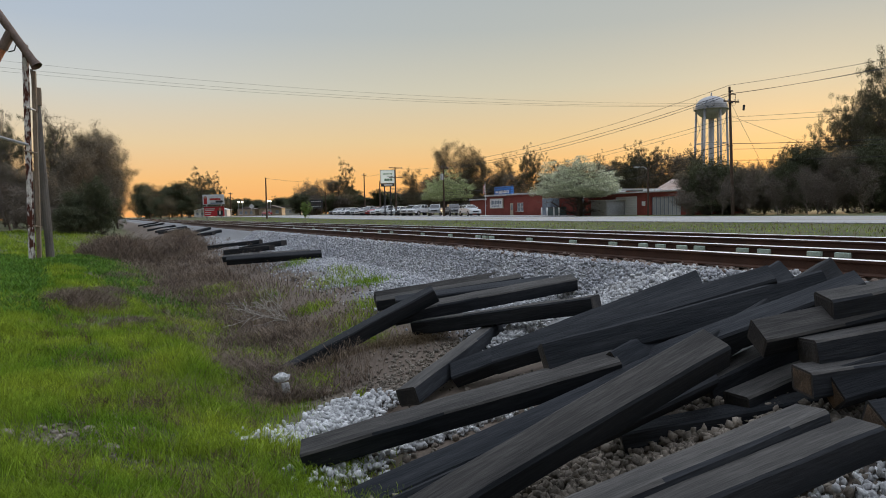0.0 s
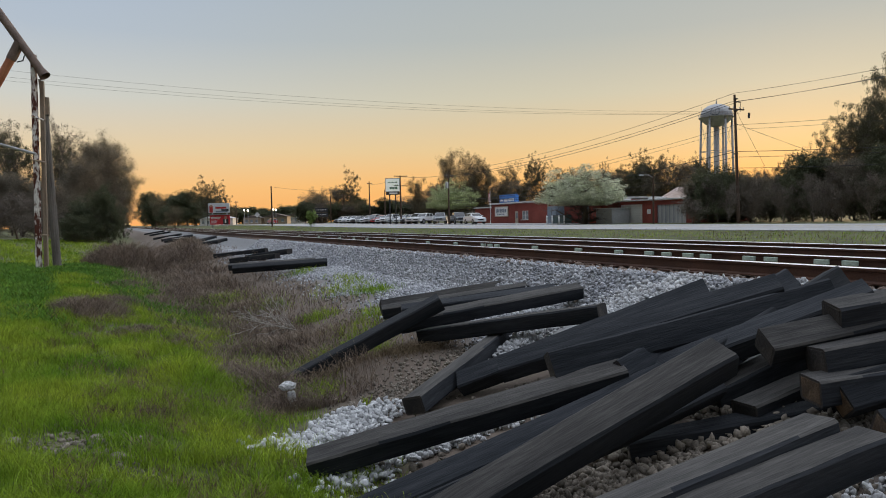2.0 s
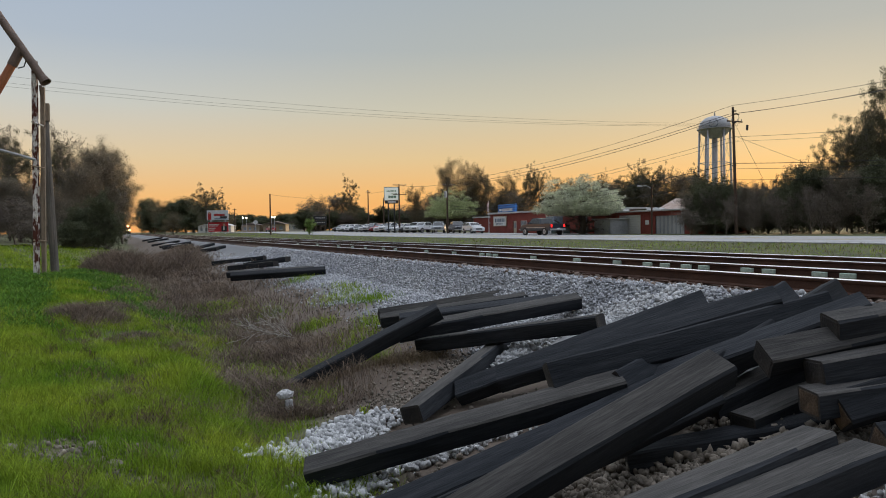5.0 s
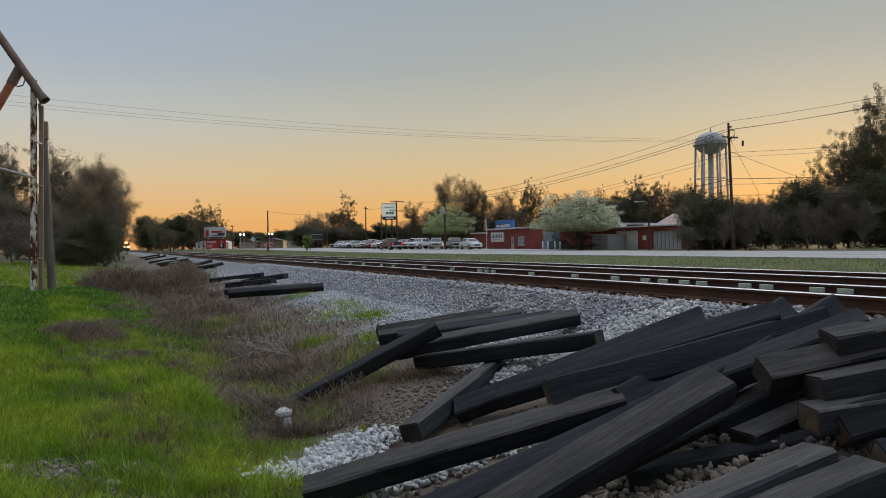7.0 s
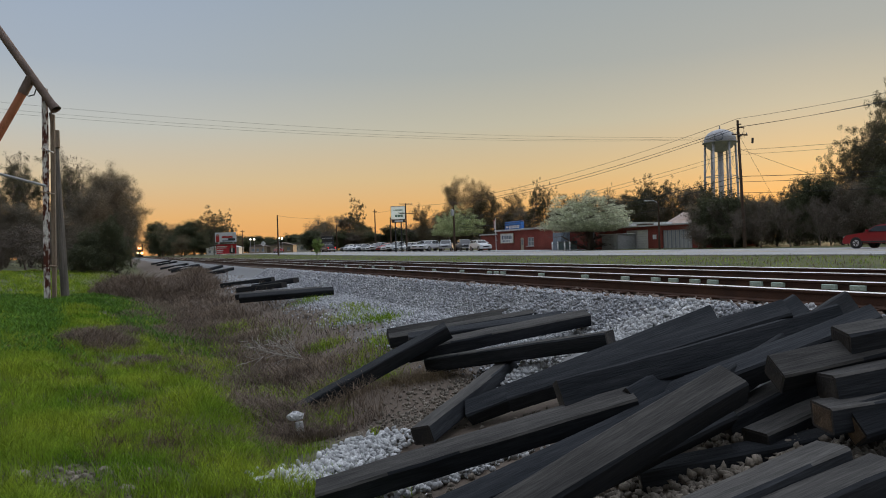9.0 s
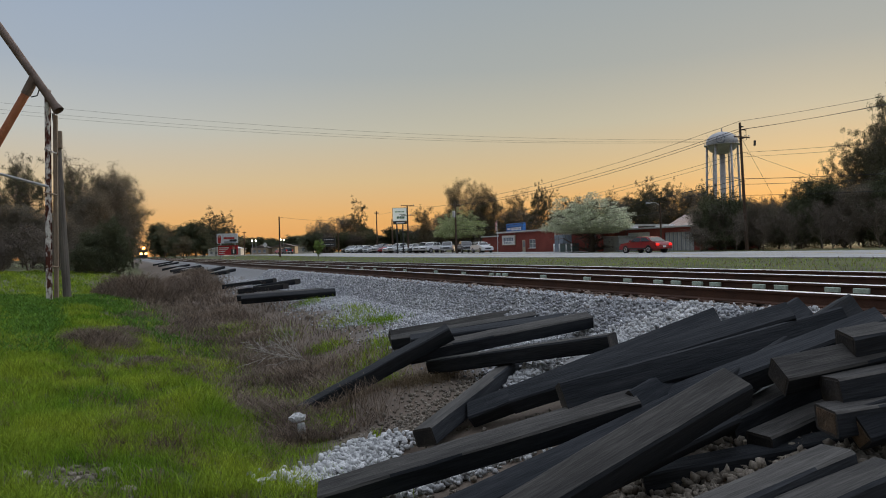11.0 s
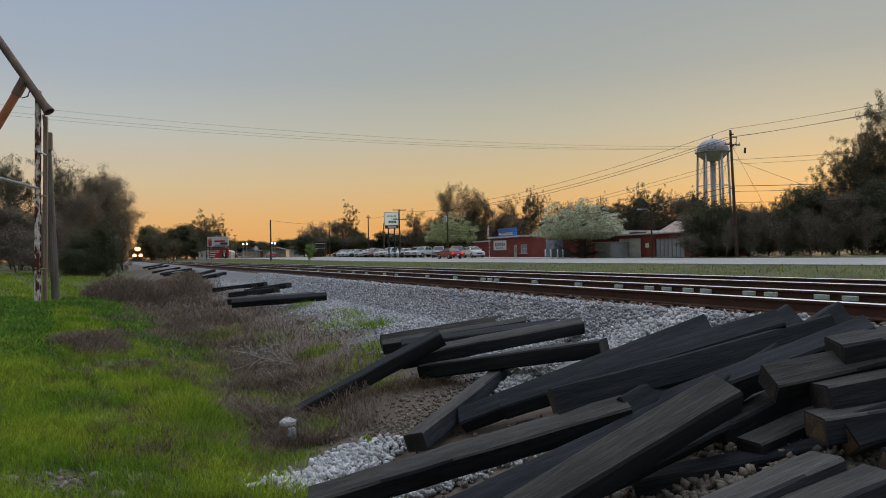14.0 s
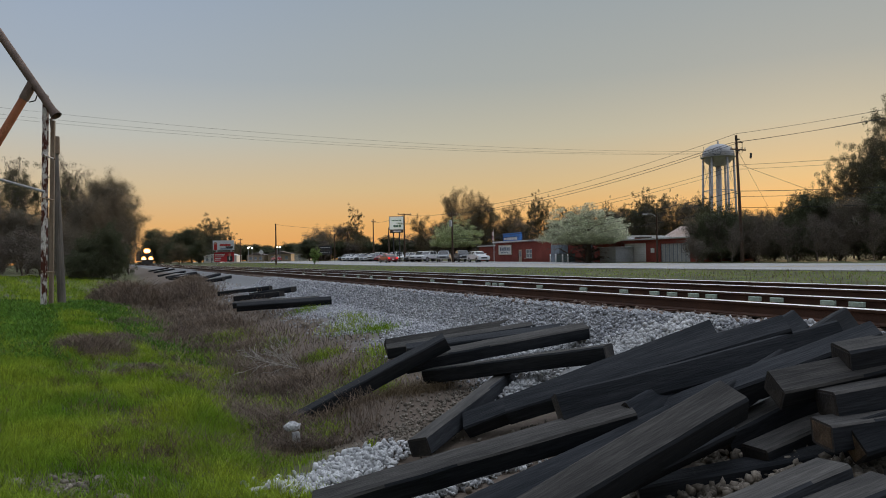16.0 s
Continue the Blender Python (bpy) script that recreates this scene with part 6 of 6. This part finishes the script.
# ---- grass, straw and brush ----
def blades(name, rs, x, y, h, w, lean, mat, label, category, z0=0.0):
    """Bent tapering blades, joined: two quads and a tip each."""
    n = len(x)
    z = ground_z(x, y) + z0
    a = rs.uniform(0, math.tau, n)
    side = np.stack([np.cos(a), np.sin(a), np.zeros(n)], 1)
    b = rs.uniform(0, math.tau, n)
    fall = np.stack([np.cos(b), np.sin(b), np.zeros(n)], 1) * (lean * rs.uniform(0.2, 1.3, n))[:, None]
    base = np.stack([x, y, z - 0.01], 1)
    rows = []
    for t, k in ((0.0, 1.0), (0.45, 0.8), (0.8, 0.45)):
        p = base + fall * (h * t * t)[:, None] + np.stack([np.zeros(n), np.zeros(n), h * t * (1 - 0.25 * lean * t)], 1)
        rows += [p - side * (w * k / 2)[:, None], p + side * (w * k / 2)[:, None]]
    rows.append(base + fall * h[:, None] + np.stack([np.zeros(n), np.zeros(n), h * (1 - 0.35 * lean)], 1))
    v = np.stack(rows, 1).reshape(-1, 3)
    o = (np.arange(n) * 7)[:, None]
    loops = np.concatenate([o + np.array([[0, 1, 3, 2]]), o + np.array([[2, 3, 5, 4]]), o + np.array([[4, 5, 6]])], 1)
    me = bpy.data.meshes.new(name)
    me.vertices.add(len(v))
    me.vertices.foreach_set("co", v.astype(np.float32).ravel())
    me.loops.add(n * 11)
    me.loops.foreach_set("vertex_index", loops.astype(np.int32).ravel())
    me.polygons.add(n * 3)
    starts = (np.arange(n) * 11)[:, None] + np.array([[0, 4, 8]])
    me.polygons.foreach_set("loop_start", starts.astype(np.int32).ravel())
    me.update()
    me.validate()
    me.materials.append(mat)
    return tagged(new(name, me), label, category, kind="stuff")


def patch(x, y):
    """Slow variation from 0 to 1 over the field."""
    return 0.5 + 0.25 * np.sin(1.9 * x + 0.8 * y + 1.0) * np.cos(0.9 * y - 1.3 * x) + 0.25 * np.sin(0.55 * y + 3.1 * x)


GRASS_EDGE = ([0, 5.45, 6.4, 7.9, 9.7, 14, 17, 22, 30, 50], [1.35, 1.30, 1.0, 1.1, 1.2, 1.15, 0.6, 0.1, -0.3, -0.6])


def bare(x, y):
    """Where stones and dead brush keep the grass away."""
    b = np.exp(-((x + 0.45) / 0.42) ** 2 - ((y - 6.05) / 0.3) ** 2)
    b = np.maximum(b, 0.9 * np.exp(-((x - 0.0) / 0.55) ** 2 - ((y - 12.8) / 1.0) ** 2))
    return np.maximum(b, 0.7 * np.exp(-((x - 0.1) / 0.25) ** 2 - ((y - 5.4) / 0.25) ** 2))


def build_grass():
    rs = np.random.RandomState(5)
    for n, y0, y1, h0, w0, name in ((76000, 2.4, 8.5, 0.115, 0.0065, "short_grass"), (60000, 8.5, 18, 0.13, 0.011, "meadow_grass"), (42000, 18, 60, 0.13, 0.028, "far_grass")):
        y = y0 + (y1 - y0) * rs.random(n) ** (1.0 if y0 < 18 else 1.6)
        left = -0.16 * y - 0.5
        x = left + (np.interp(y, *GRASS_EDGE) + 0.9 - left) * rs.random(n)
        edge = np.interp(y, *GRASS_EDGE) + 0.22 * np.sin(3.1 * y) + 0.15 * np.sin(7.3 * y + x)
        p = patch(x, y)
        keep = (rs.random(n) < smoothstep(0.75, -0.55, x - edge)) & (rs.random(n) > bare(x, y) * 1.05) & (rs.random(n) < 0.22 + 1.0 * p)
        x, y, p = x[keep], y[keep], p[keep]
        tall = np.exp(-((x - 0.75) / 0.35) ** 2 - ((y - 8.6) / 0.9) ** 2)
        h = h0 * rs.uniform(0.5, 1.35, len(x)) * (0.65 + 0.7 * p) * (1 + 1.3 * tall)
        blades(name, rs, x, y, h, w0 * rs.uniform(0.7, 1.3, len(x)), 0.55, M_GRASS, "bright green spring grass in uneven tufts", "grass")
    # tufts of uneven height and dry blades among them
    k = 1000
    ty = 4.2 + 11 * rs.random(k) ** 1.2
    tx = -0.16 * ty - 0.4 + (np.interp(ty, *GRASS_EDGE) + 0.16 * ty + 0.5) * rs.random(k)
    for lo, hi, mat, name, label in ((0, 820, M_GRASS, "grass_tufts", "taller tufts of spring grass in the field"), (820, 1000, M_STRAW, "dry_tufts", "dry straw tufts among the green grass")):
        c, per = np.arange(lo, hi), 62
        x = np.repeat(tx[c], per) + rs.normal(0, 0.065, len(c) * per)
        y = np.repeat(ty[c], per) + rs.normal(0, 0.065, len(c) * per)
        h = np.repeat(rs.uniform(0.08, 0.24, len(c)), per) * rs.uniform(0.5, 1.15, len(c) * per)
        keep = rs.random(len(x)) > bare(x, y)
        blades(name, rs, x[keep], y[keep], h[keep], rs.uniform(0.004, 0.009, keep.sum()), 0.75, mat, label, "grass")
    # darker broad weeds along the field's rim and in the ditch
    m = leaf_surf("dark_green_weed", (0.07, 0.16, 0.02), (0.14, 0.26, 0.035), 0.7, 0.35)
    n = 30000
    y = 13 + 16 * rs.random(n)
    x = -0.14 * y - 0.5 + rs.random(n) * (2.6 + 0.06 * y) + rs.normal(0, 0.45, n)
    keep = rs.random(n) < smoothstep(0.45, 0.75, patch(x * 0.7 + 2, y * 0.6) + 0.25 * smoothstep(17, 22, y))
    x, y = x[keep], y[keep]
    blades("field_weeds", rs, x, y, rs.uniform(0.08, 0.26, len(x)), rs.uniform(0.015, 0.04, len(x)), 0.8, m, "dark green weeds at the field's rim", "weeds")
    spots = [(0.95, 6.75, 0.12, 0.12, 0, 420), (0.85, 8.9, 0.35, 0.5, 0, 1700), (1.25, 8.3, 0.12, 0.2, 0, 400), (3.25, 12.2, 0.3, 0.35, 0, 700), (3.0, 8.7, 0.3, 0.22, 0, 650), (4.7, 13.0, 0.35, 0.5, 0, 700), (4.9, 15.0, 0.3, 1.0, 0, 500), (2.0, 7.7, 0.25, 0.2, 0, 350),
             (4.5, 18.3, 0.4, 0.4, 0, 400), (3.9, 11.0, 0.3, 0.4, 0, 300), (3.35, 5.5, 0.06, 0.05, 0, 50), (2.25, 6.6, 0.05, 0.05, 0, 40), (1.65, 5.0, 0.12, 0.12, 0, 130), (2.7, 9.4, 0.4, 0.3, 0, 350), (1.6, 14.5, 0.4, 1.2, 0, 1500), (2.3, 17.5, 0.5, 1.0, 0, 1300), (1.7, 10.2, 0.4, 0.8, 0, 900), (1.5, 12.5, 0.3, 0.8, 0, 800), (2.9, 15.0, 0.4, 1.0, 0, 500), (2.4, 9.0, 0.5, 0.3, 0, 600), (3.4, 10.0, 0.4, 0.6, 0, 500), (1.6, 8.3, 0.3, 0.4, 0, 450), (4.3, 14.0, 0.5, 0.8, 0, 500)]
    x, y = cluster(rs, spots)
    blades("ditch_weeds", rs, x, y, rs.uniform(0.05, 0.22, len(x)), rs.uniform(0.006, 0.014, len(x)), 0.7, M_GRASS, "scattered green tufts in the ditch", "weeds")
    # dead matted brush
    n = 70000
    y = 7.3 + 42 * rs.random(n) ** 1.5
    mid = np.interp(y, [6, 8, 10, 14, 20, 32, 50], [1.5, 1.8, 2.1, 2.2, 2.1, 2.0, 2.2])
    x = mid + rs.normal(0, 0.62, n) * np.interp(y, [6, 9, 14, 30], [0.5, 0.9, 1.2, 1.9])
    keep = rs.random(n) < 0.30 + 0.75 * patch(x * 1.7 + 4, y * 1.2)
    x, y = x[keep], y[keep]
    blades("dead_brush", rs, x, y, rs.uniform(0.06, 0.30, len(x)) * (0.6 + 0.9 * patch(x * 2.1 + 1, y * 1.6)), rs.uniform(0.004, 0.009, len(x)) * np.interp(y, [6, 30, 50], [1, 2.6, 4]), 1.0, M_BRUSH, "matted dead brown brush along the ditch", "brush")
    n = 9000
    x, y = cluster(rs, [(2.6, 8.4, 0.9, 0.35, 15, 2600), (3.4, 8.0, 0.5, 0.25, 0, 1800), (1.3, 7.2, 0.3, 0.4, 0, 900), (3.0, 10.5, 0.7, 0.8, 0, 1500), (0.4, 6.9, 0.4, 0.5, 0, 500), (3.3, 1.8, 0.4, 0.3, 0, 220), (0.2, 8.2, 0.5, 0.4, 0, 500)])
    blades("dry_straw", rs, x, y, rs.uniform(0.06, 0.24, len(x)), rs.uniform(0.003, 0.006, len(x)), 1.3, M_STRAW, "bleached dry straw lying over the dirt", "straw")
    # the verge between the track and the road
    for n, mat, name, hh in ((46000, M_GRASS, "verge_grass", 0.11), (12000, M_STRAW, "verge_straw", 0.2)):
        y = 4 + 150 * rs.random(n) ** 1.6
        x = 14.8 + 14.2 * rs.random(n)
        keep = rs.random(n) < 0.35 + 0.6 * patch(x * 0.5, y * 0.3)
        x, y = x[keep], y[keep]
        blades(name, rs, x, y, hh * rs.uniform(0.4, 1.2, len(x)), rs.uniform(0.012, 0.026, len(x)), 0.6, mat, "rough grass on the verge beside the road", "grass")
    # low mounds of dead bramble
    for x0, y0, rx, ry, hh, n in ((-0.45, 14.7, 0.85, 1.2, 0.50, 7500), (0.35, 12.4, 0.55, 0.8, 0.26, 3000), (0.85, 11.5, 0.5, 0.7, 0.22, 2500), (0.1, 16.8, 0.6, 0.7, 0.30, 2200), (0.9, 17.5, 0.5, 1.2, 0.32, 2600), (0.3, 21.0, 0.6, 1.3, 0.3, 1800), (0.5, 8.9, 0.35, 0.35, 0.16, 700), (0.95, 6.6, 0.28, 0.3, 0.16, 700), (0.3, 6.9, 0.3, 0.25, 0.14, 400), (1.3, 9.2, 0.4, 0.7, 0.26, 1800), (1.4, 19.5, 0.5, 1.3, 0.35, 3000), (2.6, 22.0, 0.6, 1.5, 0.35, 2500), (0.6, 31.0, 1.9, 3.0, 1.45, 12000), (2.6, 33.0, 1.5, 4.0, 1.15, 8000), (3.6, 42.0, 1.2, 5.0, 0.9, 4000), (2.5, 15.5, 0.5, 0.8, 0.3, 2200), (1.9, 11.0, 0.4, 0.6, 0.25, 1800)):
        a, r = rs.uniform(0, math.tau, n), np.sqrt(rs.random(n))
        x, y = x0 + rx * r * np.cos(a), y0 + ry * r * np.sin(a)
        h = hh * (1 - r * r * 0.9) * rs.uniform(0.4, 1.2, n)
        blades("bramble_mound", rs, x, y, h, np.full(n, 0.0055 + 0.0003 * y0), 0.9, M_BRUSH, "low mound of dead brown bramble in the grass", "brush")


build_grass()


# ---- small things on the ground ----
def build_bits():
    pale = surf("bleached_branch", (0.36, 0.33, 0.29), (0.5, 0.46, 0.41), 5, 0.9, 0.4, 40)
    rnd = random.Random(12)
    b = thing("dead_branch", pose(2.75, 11.6, float(ground_z(2.75, 11.6)) + 0.06, -28, -66, 20) @ Matrix.Scale(0.5, 4), "bleached bare branch lying on the dead brush", "branch")
    segs, tips = limbs(rnd, 1.7, 2, 0.42, 0.022, 0.05, (3, 2), 0.0, 0.16)
    piece("limb", limb_mesh("limb", [(p, q, max(r0, 0.008), max(r1, 0.006), l) for p, q, r0, r1, l in segs], pale), b)
    segs, tips = limbs(rnd, 1.2, 2, 0.5, 0.016, 0.1, (2, 2), 0.0, 0.2)
    piece("twig", limb_mesh("twig", [(p, q, max(r0, 0.007), max(r1, 0.005), l) for p, q, r0, r1, l in segs], pale), b, pose(0.05, 0.02, 0.1, 35, 0, 40))
    s = thing("marker_stub", pose(1.68, 7.45, float(ground_z(1.68, 7.45))), "broken white concrete marker stub at the ditch", "marker")
    part("stub", box(0.085, 0.06, 0.26, (0.02, 0, 0.10), bevel=0.02, m=pose(0, 0, 0, 4, -6, 0)), M_WHITE, s)
    rs = np.random.RandomState(2)
    bm = bmesh.new()
    bmesh.ops.create_icosphere(bm, subdivisions=3, radius=0.08)
    for v in bm.verts:
        v.co = Vector((v.co.x * 1.15, v.co.y * 0.8, v.co.z * 0.55 + 0.27)) + Vector(rs.normal(0, 0.006, 3))
        v.co *= 1 + 0.05 * noise.noise(v.co * 14)
    part("cap", bm, M_WHITE, s, m=pose(-0.04, 0.0, 0.02))
    p = thing("broken_board", pose(1.0, 5.85, float(ground_z(1.0, 5.85)) + 0.05, 8, 4, 12), "small broken white board on the gravel", "board")
    part("board", box(0.17, 0.06, 0.014, bevel=0.004), surf("dirty_white_board", (0.4, 0.39, 0.36), (0.55, 0.54, 0.5), 9), p)
    part("splinter", box(0.1, 0.015, 0.012, (-0.12, -0.01, -0.005), m=pose(0, 0, 0, 0, 0, 8)), M_OLDWOOD, p)
    for x, y, r in ((4.15, 14.8, 0.08), (4.45, 13.3, 0.07), (3.75, 12.2, 0.06), (-0.78, 6.2, 0.06), (-0.2, 6.2, 0.05), (-0.05, 5.8, 0.06), (3.9, 15.8, 0.1)):
        bm = bmesh.new()
        bmesh.ops.create_icosphere(bm, subdivisions=2, radius=r)
        for v in bm.verts:
            v.co *= 1 + 0.35 * noise.noise(v.co * 9 + Vector((x, y, 0)))
            v.co.z *= 0.6
        tagged(part("rock", bm, M_TAN, m=pose(x, y, float(ground_z(x, y)) + r * 0.2)), "pale loose rock lying in the weeds", "rock", "loose rocks")


build_bits()



# ---- what moves ----
def drive(ob, wheels, r, rows, lane):
    """Along the road away from the crossing: rows of (seconds, y of the middle)."""
    walk(ob, [(t, pose(lane, y, float(ground_z(lane, min(max(y, -150), 1400))) + 0.05, 0, 0, 90)) for t, y in rows])
    speed = (rows[-1][1] - rows[0][1]) / (rows[-1][0] - rows[0][0])
    step = min(math.degrees(speed / r) / FPS, 85.0)
    for w in wheels:
        at0 = w.matrix_basis.copy()
        walk(w, [(i / FPS, at0 @ pose(0, 0, 0, 0, (step * i) % 360, 0)) for i in range(int(16 * FPS) + 1)])


def motions():
    truck = [(t, 43.0 - 2.9 + 21.8 * (t - 4.0)) for t in np.arange(0, 16.1, 1.0)]
    drive(TRUCK, TRUCK_WHEELS, TRUCK_R, truck, 42.0)
    car = [(0, -66.0), (4.5, -20.5), (9, 25.7), (10.2, 38.6), (11.5, 52.9), (12, 58.9), (13, 71.7), (14, 84.5), (16, 110.3)]
    drive(CAR, CAR_WHEELS, CAR_R, car, 42.0)
    speed, y16 = 17.0, 217.0
    for ob, back in ((LOCO, 0.0), *[(c, 20.8 + 16.8 * i) for i, c in enumerate(FREIGHT)]):
        walk(ob, [(t, pose(7.75, y16 + back + speed * (16 - t), RAIL_Z)) for t in (0, 4, 8, 12, 16)])


build_sleepers()
motions()
